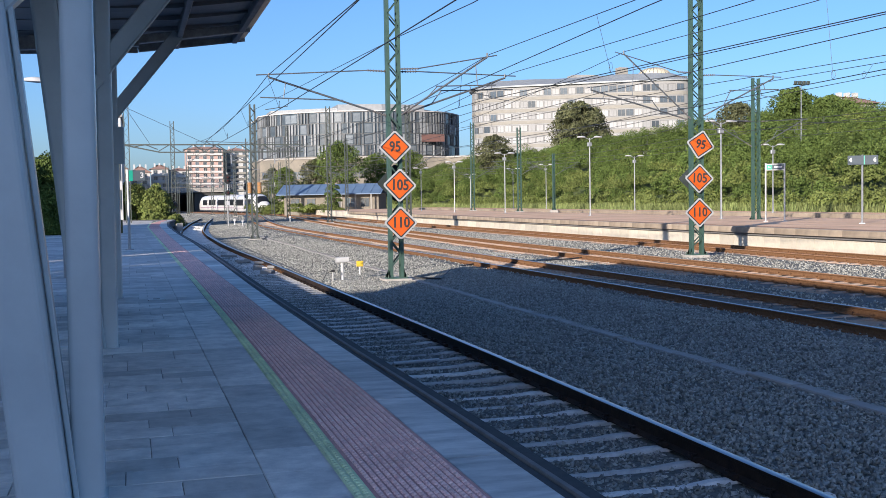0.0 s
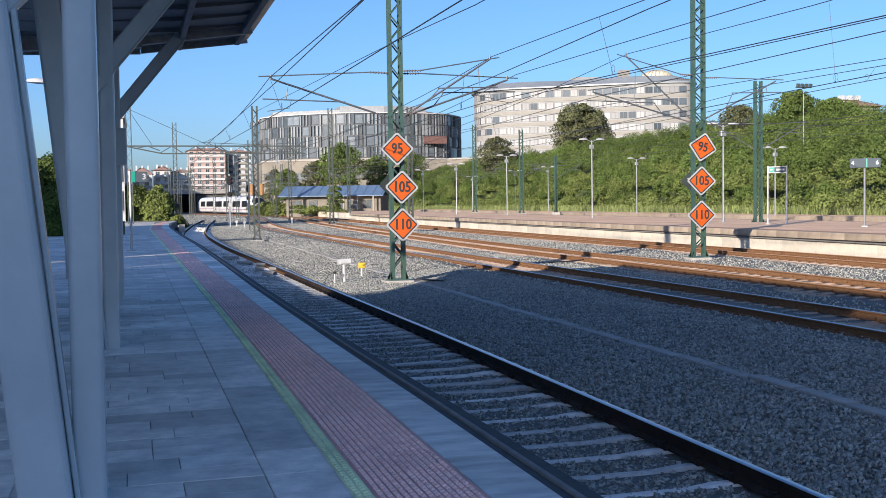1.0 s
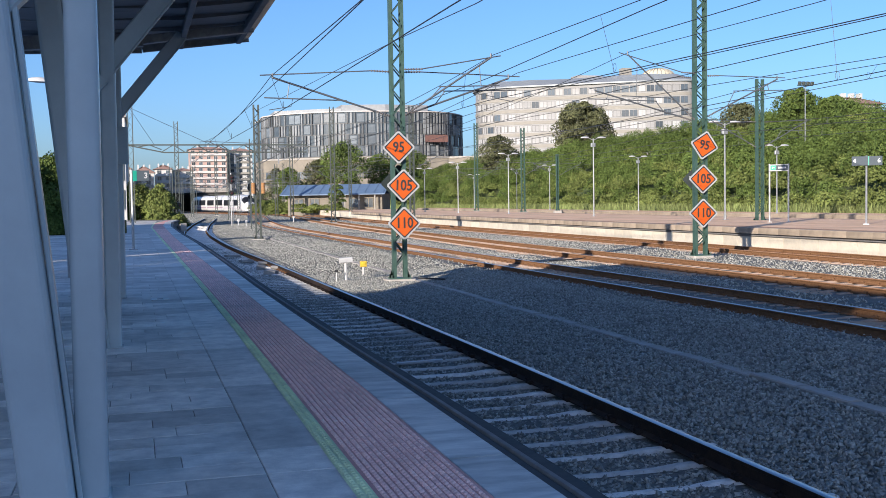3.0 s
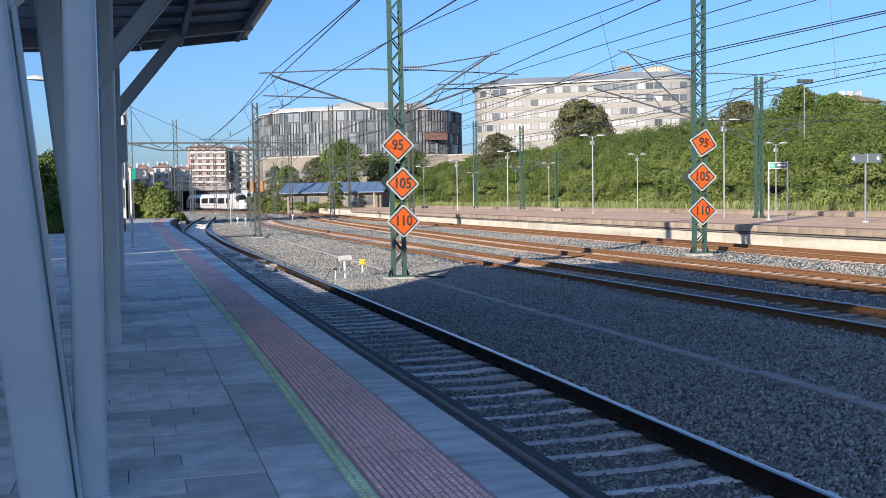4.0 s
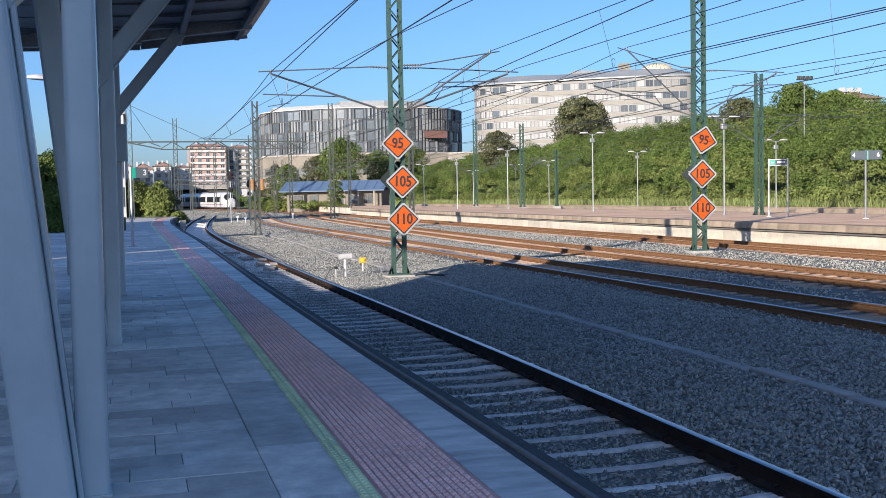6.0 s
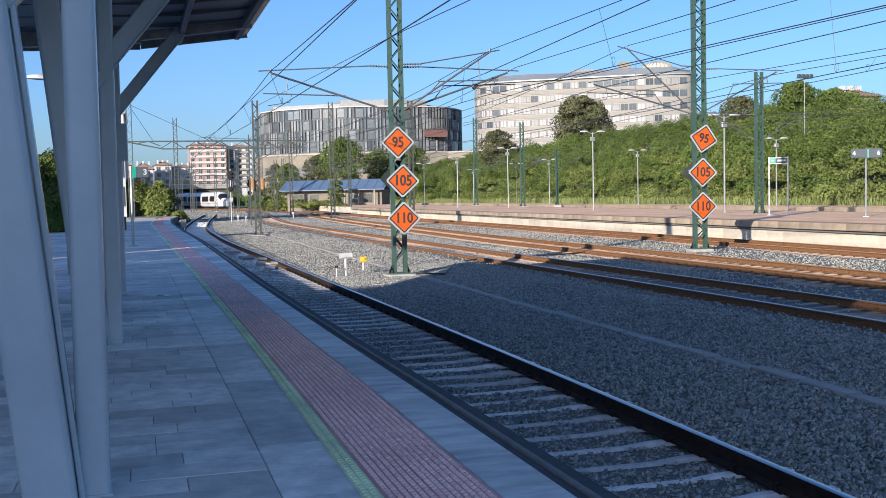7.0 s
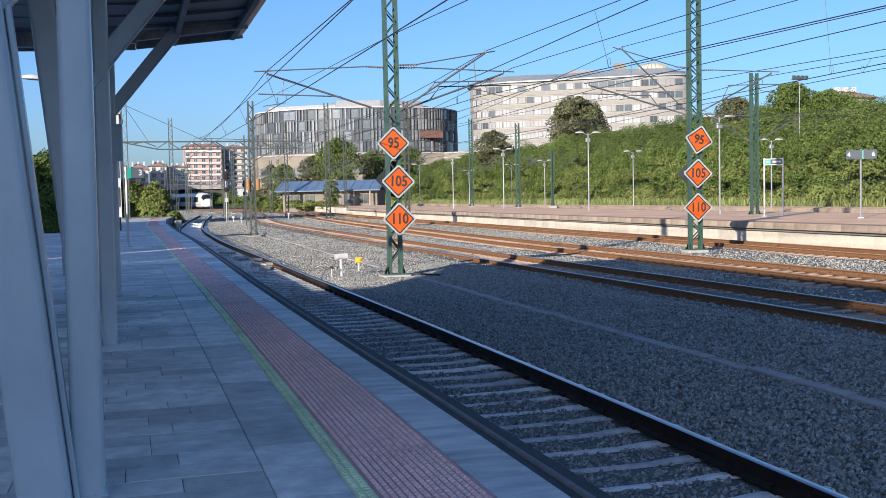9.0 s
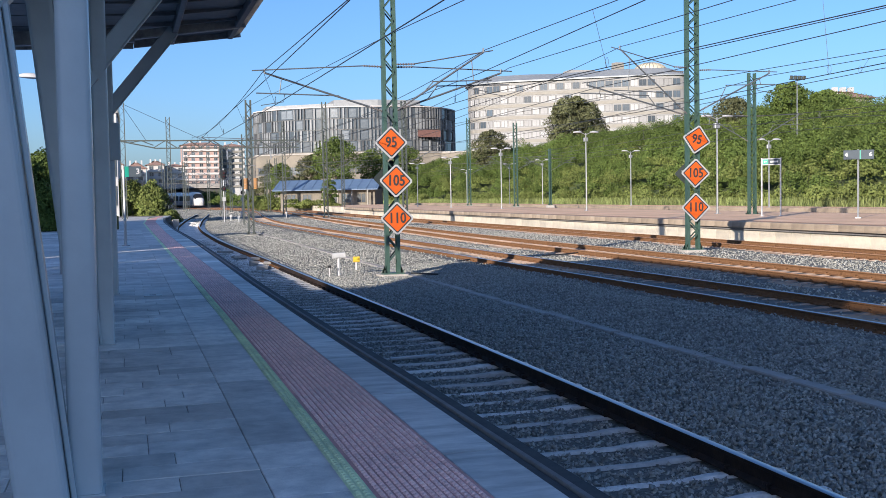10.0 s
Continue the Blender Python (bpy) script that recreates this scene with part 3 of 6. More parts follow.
def canopy():
    root = thing("platform_canopy", "grey steel platform canopy on slanting columns", "canopy", pose(0, 0, 0, 0, 0, SKEW), kind="structure")
    xs = [-3.2, -2.6, -2, -1, 0, 0.7, 1.4, 1.65, 1.9, CAN_EDGE]
    g = Geo()
    low = [(x, roof_z(x) + 0.14) for x in xs]
    ring = low + [(x, z + 0.12) for x, z in reversed(low)]
    g.loft([[(x, y, z) for x, z in ring] for y in (CAN_START, CAN_END)])
    part("roof", g, CANOPY, root, "dark sheet-metal roof")
    # Extra roof piece, added to give the canopy's shadow its slanted end.
    part("shadow_roof", Geo().prism([(-3.2, 6), (-3.2, CAN_END - 0.3), (-8.2, 12.0), (-8.2, 6)], 4.26, 4.36), CANOPY, root, "dark sheet roof added behind the columns to shape the shadow")
    # front fascia, curved up
    g = Geo()
    arc = [(CAN_EDGE - 0.10, roof_z(CAN_EDGE) + 0.02), (CAN_EDGE, roof_z(CAN_EDGE) + 0.06), (CAN_EDGE + 0.07, roof_z(CAN_EDGE) + 0.15), (CAN_EDGE + 0.10, roof_z(CAN_EDGE) + 0.28),
           (CAN_EDGE + 0.05, roof_z(CAN_EDGE) + 0.30), (CAN_EDGE - 0.05, roof_z(CAN_EDGE) + 0.13)]
    g.loft([[(x, y, z) for x, z in arc] for y in np.linspace(CAN_START, CAN_END, 12)])
    part("fascia", g, CANOPYEDGE, root, "curved metal eaves edge", smooth=True)
    # rafters over each pair of columns, purlins along the platform
    for y in POST_Y:
        g = Geo()
        g.beam((-3.1, y, 4.06), (0.2, y, roof_z(0.2) + 0.02), 0.14, 0.22, 0.01)
        g.beam((0.2, y, roof_z(0.2) + 0.02), (CAN_EDGE - 0.05, y, roof_z(CAN_EDGE) + 0.05), 0.14, 0.14, 0.01)
        part("rafter", g, CANOPYEDGE, root)
    for x in (-3.1, -2.1, -0.62, 0.86, 1.88):
        g = Geo()
        g.beam((x, CAN_START, roof_z(x) + 0.07), (x, CAN_END - 0.02, roof_z(x) + 0.07), 0.09, 0.13, 0.008)
        part("purlin", g, CANOPY, root)
    y = CAN_START + 0.1
    while y < CAN_END:
        g = Geo()
        g.beam((-3.2, y, 4.24), (0.7, y, roof_z(0.7) + 0.10), 0.05, 0.06)
        g.beam((0.7, y, roof_z(0.7) + 0.10), (CAN_EDGE, y, roof_z(CAN_EDGE) + 0.10), 0.05, 0.06)
        part("sheet_rib", g, CANOPY, root)
        y += 1.03
    g = Geo()
    g.beam((-3.2, CAN_END, 4.22), (0.2, CAN_END, roof_z(0.2) + 0.10), 0.06, 0.24, 0.008)
    g.beam((0.2, CAN_END, roof_z(0.2) + 0.10), (CAN_EDGE, CAN_END, roof_z(CAN_EDGE) + 0.12), 0.06, 0.22, 0.008)
    part("verge", g, CANOPYEDGE, root)
    for y in POST_Y:
        g = Geo()
        g.rounded((-0.25, y, 0.01), (-0.235, y, 4.1), 0.165, 0.20, 0.03)
        g.box(-0.345, -0.155, y - 0.115, y + 0.115, 0.0, 0.012)
        part("column", g, POST, root, "pale grey-blue painted steel column", smooth=True)
        g = Geo()
        g.rounded((-0.455, y - 0.13, 0.0), (-0.85, y - 0.13, 4.1), 0.262, 0.24, 0.04)
        part("slanting_column", g, POST, root, "pale grey-blue slanting steel column")
        g = Geo()
        g.beam((-0.455 + 0.15, y - 0.10, 0.0), (-0.85 + 0.15, y - 0.10, 4.1), 0.028, 0.10, 0.006, up=(0, 1, 0))
        part("edge_strip", g, POST, root, "narrow steel strip along the slanting column")
        g = Geo()
        g.beam((-0.37, y - 0.02, 2.86), (0.835, y - 0.02, roof_z(0.90) + 0.06), 0.20, 0.11, 0.015, up=(0, 1, 0))
        part("brace", g, POST, root, "grey steel brace")
        g = Geo()
        g.beam((-0.37 + 0.075, y - 0.085, 2.86 - 0.075), (0.835 + 0.075, y - 0.085, roof_z(0.90) - 0.015), 0.012, 0.03, up=(0, 1, 0))
        part("brace_edge", g, POST, root)
        g = Geo()
        g.beam((-0.66, y - 0.10, 2.50), (-0.28, y - 0.10, 2.88), 0.14, 0.12, 0.012, up=(0, 1, 0))
        part("strut", g, POST, root)
    return root


canopy()


def sun_block_building():
    """Plain unseen buildings added to the left, which keep the low sun off the platform."""
    root = thing("sun_block_building", "plain plastered building, unseen, added to shade the platform", "building", kind="structure")
    part("wall", Geo().box(-62, -28, -80, -15.2, -1.6, 15.0), PLASTER, root)
    part("roof", Geo().box(-62.3, -27.8, -80.3, -15.0, 15.0, 15.4), ZINC, root)
    # Added shed: gaps in its parapet let sun streaks reach the platform.
    row = thing("sun_block_shed", "long plain unseen shed added for shade, its raised parapet gapped", "building", kind="structure")
    part("wall", Geo().box(-46, -28.0, -14.9, 58.5, -1.6, 6.5), PLASTER, row)
    for a, b, h in ((-14.9, -0.5, 11.9), (-0.15, 5.2, 11.9), (5.9, 58.5, 12.0)):
        part("parapet", Geo().box(-28.25, -28.0, a, b, 6.5, h), PLASTER, row)
    return root


sun_block_building()

# ---- overhead line masts ----


def lattice_mast(x, y, z0, top, w=0.42, mats=(GREEN, GREENDARK), label="green steel lattice mast for the overhead line", pitch=0.38, depth=0.22):
    root = thing("catenary_mast", label, "mast", pose(x, y, z0), "overhead line masts")
    h = top - z0
    t, o, d = 0.014, w / 2, depth / 2
    for s in (-1, 1):
        prof = [(o, -d), (o, d), (o - 0.1, d), (o - 0.1, d - t), (o - t, d - t), (o - t, -d + t), (o - 0.1, -d + t), (o - 0.1, -d)]
        g = Geo()
        g.loft([[(s * x, y, z) for x, y in prof] for z in (0.03, h)])
        part("flange", g, mats[0], root)
    n = max(4, int(h / pitch))
    for side in (-1, 1):
        yy, rings = side * (d + 0.008), []
        for i in range(n + 1):
            k = 1 if i % 2 else -1
            x, z = k * (o - 0.06), 0.35 + i * (h - 0.5) / n
            rings.append([(x, yy - 0.006, z - 0.032), (x, yy + 0.006, z - 0.032), (x, yy + 0.006, z + 0.032), (x, yy - 0.006, z + 0.032)])
        part("lacing", Geo().loft(rings), mats[1], root)
    g = Geo()
    g.beam((0, 0, 0.0), (0, 0, 0.035), w + 0.2, depth + 0.2, 0.01, up=(0, 1, 0))
    for s in (-1, 1):
        for q in (-1, 1):
            g.add([(s * w / 2, q * depth / 2, 0.03), (s * (w / 2 + 0.09), q * depth / 2, 0.03), (s * w / 2, q * depth / 2, 0.26)], [(0, 1, 2), (2, 1, 0)])
            g.tube([(s * (w / 2 + 0.06), q * (depth / 2 + 0.06), 0.03), (s * (w / 2 + 0.06), q * (depth / 2 + 0.06), 0.12)], 0.018, 6)
    part("base_plate", g, mats[0], root)
    g = Geo()
    g.beam((0, 0, -0.4), (0, 0, 0.0), 0.85, 0.7, 0.05, up=(0, 1, 0))
    part("plinth", g, CONCRETE, root, "concrete plinth")
    return root


def insulator(g, p0, p1, n=7, r=0.042):
    p0, p1 = Vector(p0), Vector(p1)
    g.tube([p0, p1], 0.02, 6)
    for i in range(n):
        c = p0.lerp(p1, (i + 0.5) / n)
        d = (p1 - p0).normalized() * 0.02
        g.tube([c - d, c, c + d], [0.02, r, 0.02], 8)


def cantilever(mast, side, w, tip, z_top, z_low, contact, dy=0.0, over=0.35):
    """A tubular bracket: tie, stay, registration tube and steady arm. tip is (x, z) in the mast's space."""
    x, z = tip
    s = side
    a = s * w / 2
    g = Geo()
    insulator(g, (a, dy, z_top), (a + s * 0.55, dy, z_top + 0.02))
    part("insulator", g, INSUL, mast, "dark ribbed insulator", smooth=True)
    g = Geo()
    insulator(g, (a, dy, z_low), (a + s * 0.42, dy, z_low + 0.42 * (z - z_low) / abs(x - a)))
    part("insulator", g, INSUL, mast, "dark ribbed insulator", smooth=True)
    g = Geo()
    g.tube([(a + s * 0.5, dy, z_top + 0.02), (x + s * over, dy, z + 0.03)], 0.018, 7)
    part("top_tie", g, BRACKET, mast, smooth=True)
    g = Geo()
    g.tube([(a + s * 0.38, dy, z_low + 0.38 * (z - z_low) / abs(x - a)), (x, dy, z - 0.03)], 0.028, 8)
    g.tube([(x, dy, z - 0.05), (x, dy, z + 0.09)], 0.026, 6)
    part("stay_tube", g, BRACKET, mast, smooth=True)
    g = Geo()
    xr = a + (x - a) * 0.30
    zr = z_low + 0.30 * (z - z_low)
    g.tube([(xr + s * 0.25, dy, contact + 0.30), (x + s * 0.25, dy, contact + 0.36)], 0.018, 7)
    g.tube([(x * 0.86 + a * 0.14, dy, z_low + 0.86 * (z - z_low)), (x * 0.88 + a * 0.12, dy, contact + 0.35)], 0.014, 6)
    g.tube([(xr, dy, zr), (xr + s * 0.3, dy, contact + 0.30)], 0.016, 6)
    part("registration_tube", g, BRACKET, mast, smooth=True)
    g = Geo()
    g.tube([(x - s * 0.55, dy, contact + 0.34), (x - s * 0.5, dy, contact + 0.12), (x + s * 0.12, dy, contact + 0.02)], 0.012, 6)
    part("steady_arm", g, BRACKET, mast, smooth=True)


M1 = lattice_mast(6.92, 30.05, -0.72, 9.6)
cantilever(M1, -1, 0.42, (-3.55, 5.78), 5.97, 4.70, 4.83)
cantilever(M1, 1, 0.42, (2.83, 6.45), 6.03, 4.72, 5.25, dy=-0.12, over=0.3)
cantilever(M1, 1, 0.42, (3.45, 5.88), 5.98, 4.72, 5.15, dy=0.14, over=0.35)
M2 = lattice_mast(19.97, 36.1, -0.70, 11.5, w=0.52)
cantilever(M2, -1, 0.52, (-2.98, 7.5), 6.83, 5.1, 5.6, dy=-0.1)
cantilever(M2, -1, 0.52, (-4.2, 6.2), 6.7, 5.1, 5.5, dy=0.14, over=0.2)
cantilever(M2, 1, 0.52, (3.3, 6.7), 6.75, 5.2, 5.9)
OLD = (GREYSTEEL, GREYSTEEL)
OLDLABEL = "grey-green steel lattice mast, weathered"
MASTS = [M1, M2]
for x, y, z0, top, w, arms in ((6.6, 68.7, -0.75, 7.8, 0.40, (-1, 1)), (19.9, 81.6, -0.75, 9.0, 0.42, (-1, 1)), (19.4, 116.4, -0.7, 12.0, 0.52, (-1, 1)),
                               (19.0, 148.8, -0.7, 12.2, 0.5, (-1, 1)), (3.3, 140.0, -0.7, 12.1, 0.55, (1,)), (10.5, 150.0, -0.7, 9.0, 0.45, (-1, 1)),
                               (14.5, 185.0, -0.7, 9.5, 0.45, (-1, 1)), (27.5, 150.0, 0.0, 10.5, 0.45, (-1, 1)), (12.5, 215.0, -0.7, 10.5, 0.5, (1,)),
                               (8.5, 235.0, -0.7, 10.0, 0.5, (1,)), (27.0, 225.0, -0.7, 10.0, 0.5, (-1,))):
    m = lattice_mast(x, y, z0, top, w, OLD, OLDLABEL)
    for s in arms:
        cantilever(m, s, w, (s * 2.9, 6.2), 6.1, 4.8, 5.35)
for x, y, top, w in ((32.8, 52.6, 8.0, 0.46), (41.3, 133.7, 11.6, 0.5), (40.4, 113.0, 9.5, 0.48), (46.5, 118.0, 6.8, 0.3)):
    m = lattice_mast(x, y, 0.12, top, w)
    for s in (-1, 1):
        cantilever(m, s, w, (s * 3.0, 5.6), 5.5, 4.1, 4.7)


def portal_frame():
    root = thing("line_portal", "grey steel lattice portal spanning the tracks", "portal")
    for x, top in ((-1.55, 9.9), (8.7, 7.2)):
        g = Geo()
        for sx in (-0.2, 0.2):
            for sy in (-0.2, 0.2):
                g.beam((x + sx, 95 + sy, -0.8), (x + sx, 95 + sy, top), 0.07, 0.07)
        n = int((top + 0.8) / 0.5)
        for i in range(n):
            k = 0.2 if i % 2 else -0.2
            za, zb = -0.8 + 0.5 * i, -0.3 + 0.5 * i
            g.beam((x - k, 94.8, za), (x + k, 94.8, zb), 0.04, 0.03)
            g.beam((x - 0.2, 95 - k, za), (x - 0.2, 95 + k, zb), 0.04, 0.03)
        part("portal_leg", g, GREYSTEEL, root)
    g = Geo()
    for sy in (-0.25, 0.25):
        g.beam((-1.85, 95 + sy, 6.68), (13.5, 95 + sy, 6.68), 0.09, 0.09)
        g.beam((1.2, 95 + sy, 6.03), (13.5, 95 + sy, 6.03), 0.08, 0.08)
        g.beam((-1.65, 95 + sy, 6.63), (1.2, 95 + sy, 6.03), 0.08, 0.08)
        for i in range(15):
            a = -1.0 + i
            k = i % 2
            lo = 6.03 if a > 1.2 else 6.63 - 0.6 * (a + 1.65) / 2.85
            g.beam((a, 95 + sy, 6.68 if k else lo), (a + 1, 95 + sy, lo if k else 6.68), 0.05, 0.05)
    part("truss", g, GREYSTEEL, root)
    g = Geo()
    for a, b in (((-1.55, 95, 9.8), (0.4, 95, 6.7)), ((-1.55, 95, 9.85), (5.2, 95, 6.7))):
        g.tube([a, b], 0.018, 5)
    part("stay_cable", g, WIRE, root)
    for x in (3.4, 7.2, 11.0):
        g = Geo()
        g.beam((x, 94.9, 6.03), (x, 94.9, 5.0), 0.09, 0.09)
        g.tube([(x, 94.9, 5.2), (x + 1.6, 94.9, 5.8)], 0.03, 6)
        part("drop_bracket", g, GALV, root)
    return root


portal_frame()


# ---- wires ----
def span(p0, p1, sag, n=14):
    p0, p1 = Vector(p0), Vector(p1)
    return [p0.lerp(p1, i / n) - Vector((0, 0, sag * 4 * (i / n) * (1 - i / n))) for i in range(n + 1)]


def overhead_line(messenger, contact, label, r=0.009, droppers=4):
    """Messenger and contact wire, each through its own supports of (x, y, z), with droppers between."""
    root = thing("overhead_line", label, "overhead wire", group="overhead lines")
    lines = []
    for pts, most in ((messenger, 0.45), (contact, 0.02)):
        run = []
        for k, (a, b) in enumerate(zip(pts, pts[1:])):
            sag = 0.0 if b[1] < 37 else most
            run += span(a, b, sag)[1 if run else 0:]
        lines.append(run)
        part("messenger_wire" if most > 0.1 else "contact_wire", Geo().tube(run, r, 5), WIRE, root)
    low = sorted((p.y, p.x, p.z) for p in lines[1])
    lowy = [p[0] for p in low]
    last = -99
    for p in lines[0]:
        if p.y > max(last + 7.5, 6) and p.y < lowy[-1] - 2:
            q = Vector((np.interp(p.y, lowy, [v[1] for v in low]), p.y, np.interp(p.y, lowy, [v[2] for v in low])))
            if p.z - q.z > 0.15 and abs(p.x - q.x) < 0.4:
                part("dropper", Geo().tube([p, q], r * 0.5, 4), WIRE, root)
                loop = [q + Vector((0, 0.09 * math.sin(t), 0.12 - 0.11 * math.cos(t))) for t in np.linspace(0, 5.6, 9)]
                part("dropper_loop", Geo().tube(loop, r * 0.5, 4), WIRE, root)
            last = p.y
    return root


def far_supports(rows, k):
    return [(r[0], r[1], r[2 + k]) for r in rows]


FAR1 = [(3.1, 68.7, 5.45, 4.6), (3.6, 94.9, 5.6, 5.0), (6.2, 140, 5.5, 4.7), (9, 180, 5.5, 4.7)]
FAR2 = [(9.5, 68.7, 5.5, 4.6), (12.4, 94.9, 5.6, 5.0), (14.0, 148.8, 5.6, 4.7), (17.4, 185, 5.6, 4.7), (19.5, 215, 5.5, 4.7), (15, 255, 5.5, 4.7), (2, 345, 5.0, 4.6)]
FAR3 = [(17.0, 81.6, 5.6, 4.7), (16.6, 116.4, 5.6, 4.7), (21.8, 148.8, 5.6, 4.7), (23.4, 215, 5.5, 4.7), (17, 265, 5.5, 4.7), (5, 345, 5.0, 4.6)]
FAR4 = [(22.8, 81.6, 5.6, 4.7), (22.3, 116.4, 5.6, 4.7), (25.0, 148.8, 5.6, 4.7)]
overhead_line([(3.64, -16, 5.07), (3.64, 8.1, 4.85), (3.5, 18.1, 4.92), (3.33, 30.05, 5.07)] + far_supports(FAR1, 0),
              [(4.55, -16, 4.35), (4.55, 4.6, 4.35), (4.2, 14.6, 4.30), (3.65, 30.05, 4.15)] + far_supports(FAR1, 1), "thin dark catenary wires above the platform track", 0.011)
overhead_line([(10.9, -16, 5.82), (10.9, 12, 5.82), (10.3, 22, 5.80), (9.82, 29.9, 5.78)] + far_supports(FAR2, 0),
              [(15.5, -16, 4.46), (11.62, 14.9, 4.46), (10.38, 24.7, 4.46), (9.68, 30.2, 4.46)] + far_supports(FAR2, 1), "thin dark catenary wires above a main track", 0.011)
overhead_line([(11.85, -16, 5.30), (11.85, 8.5, 5.24), (11.3, 18.5, 5.26), (10.66, 30.2, 5.30), (12.2, 68.7, 5.6)],
              [(16.7, -16, 4.77), (13.0, 16.7, 4.77), (11.94, 26.0, 4.77), (11.46, 30.2, 4.77), (12.2, 68.7, 4.7)], "second set of catenary wires at an overlap", 0.010)
overhead_line([(16.75, -16, 6.87), (16.75, 14.5, 6.39), (16.9, 24.5, 6.54), (17.08, 36.0, 6.87)] + far_supports(FAR3, 0),
              [(16.53, -16, 4.46), (16.53, 11.8, 4.46), (17.0, 21.8, 4.46), (17.67, 36.0, 4.46)] + far_supports(FAR3, 1), "thin dark catenary wires above a main track", 0.012)
overhead_line([(23.35, -16, 5.86), (23.35, 19.7, 5.71), (23.2, 29.7, 5.77), (23.1, 36.1, 5.86)] + far_supports(FAR4, 0),
              [(23.58, -16, 5.44), (23.58, 19.4, 5.44), (22.9, 29.4, 5.32), (22.44, 36.1, 5.16)] + far_supports(FAR4, 1), "thin dark catenary wires along the island platform", 0.012)
for off in (0.0, 6.2):
    rows = [(30.56 + off, -16, 5.57, 4.75), (30.56 + off, 28.4, 5.34, 4.75), (29.3 + off, 52.6, 5.57, 4.8), (37.4 + off, 113.0, 5.75, 4.9), (38.3 + off, 133.7, 5.75, 4.9), (41 + off, 175, 5.7, 4.9)]
    overhead_line(far_supports(rows, 0), far_supports(rows, 1), "thin dark catenary wires over the far tracks", 0.013)


def feeders():
    for pts, sag in (([(3.71, -16, 5.03), (3.65, 18.7, 5.03), (3.58, 30.05, 5.01), (3.2, 68.7, 5.0)], 0.0),
                     ([(7.06, -16, 6.23), (7.06, 12.7, 5.65), (7.07, 22.7, 5.88), (7.07, 30.05, 6.23), (6.6, 68.7, 7.4)], 0.0),
                     ([(9.99, -16, 5.5), (9.99, 9.7, 5.5), (9.8, 19.7, 5.36), (9.6, 29.9, 5.08), (9.2, 68.7, 5.0)], 0.0),
                     ([(15.08, -16, 5.31), (15.08, 9.7, 5.02), (15.4, 19.7, 5.08), (15.92, 36.1, 5.31), (17.6, 81.6, 5.3)], 0.0),
                     ([(22.9, -16, 5.69), (22.9, 17.6, 5.65), (21.5, 27.6, 5.66), (20.31, 36.1, 5.69), (19.9, 81.6, 6.5)], 0.0)):
        g = Geo()
        for a, b in zip(pts, pts[1:]):
            g.tube(span(a, b, sag), 0.012, 5)
        tagged(part("feeder_wire", g, WIRE), "thin dark wire strung from mast to mast", "wire", "feeder wires")


feeders()


# ---- speed signs on the masts ----
DIGITS = {t: letters(t, s) for t, s in (("95", 0.42), ("105", 0.43), ("110", 0.42))}


def diamond(half, y0, y1, c=0.05):
    """A square on its corner in the x-z plane with blunt corners, from y0 to y1."""
    ring = []
    for k in range(4):
        a = math.pi / 2 * k
        d, t = Vector((math.sin(a), math.cos(a))), Vector((math.cos(a), -math.sin(a)))
        for s in (-1, 1):
            q = d * (half - c * 0.7) + t * s * c * 0.7
            ring.append((q.x, q.y))
    return Geo().loft([[(x, y, z) for x, z in ring] for y in (y1, y0)])


def speed_sign(text, x, y, z, half, tilt=0.0, turn=0.0):
    root = thing("speed_sign", "orange diamond speed sign reading %s with black and white border" % text, "sign", pose(x, y, z, 0, tilt, turn), "orange speed signs")
    part("plate", diamond(half, -0.012, 0.012), SIGNRIM, root, "pale grey rimmed plate")
    part("black_border", diamond(half * 0.865, -0.016, 0.0, 0.03), BLACK, root, "black border")
    part("orange_face", diamond(half * 0.765, -0.020, 0.0, 0.02), ORANGE, root, "orange face")
    me = DIGITS[text]
    if not me.materials:
        me.materials.append(BLACK)
    part("number", me, None, root, "black numerals %s" % text, at=Matrix.Translation((0, -0.024, 0)) @ Matrix.Diagonal((half / 0.5 * 0.82, 1, half / 0.5, 1)))
    g = Geo()
    for s in (-0.12, 0.12):
        g.beam((-0.24, 0.04, s), (0.24, 0.04, s), 0.05, 0.03)
    part("clamp", g, GALV, root)
    return root


speed_sign("95", 6.90, 29.84, 3.07, 0.49, 0, -6)
speed_sign("105", 7.02, 29.84, 1.97, 0.50, 2, -6)
speed_sign("110", 7.03, 29.84, 0.89, 0.50, 0, -6)
speed_sign("95", 20.04, 35.88, 3.44, 0.56, 12, -10)
speed_sign("105", 19.98, 35.88, 2.18, 0.57, 2, -10)
speed_sign("110", 19.98, 35.88, 0.90, 0.57, 0, -10)


def sign_back(x, y, z, half, turn):
    root = thing("turned_sign", "dark back of a diamond sign facing away", "sign", pose(x, y, z, 0, 0, turn), "turned signs")
    part("plate", diamond(half, -0.012, 0.012), SIGNBACK, root)
    g = Geo()
    g.beam((-0.2, -0.03, 0.1), (0.2, -0.03, 0.1), 0.04, 0.03)
    part("clamp", g, GALV, root)


sign_back(6.98, 30.25, 2.05, 0.56, 4)
sign_back(19.84, 36.3, 2.18, 0.46, -20)


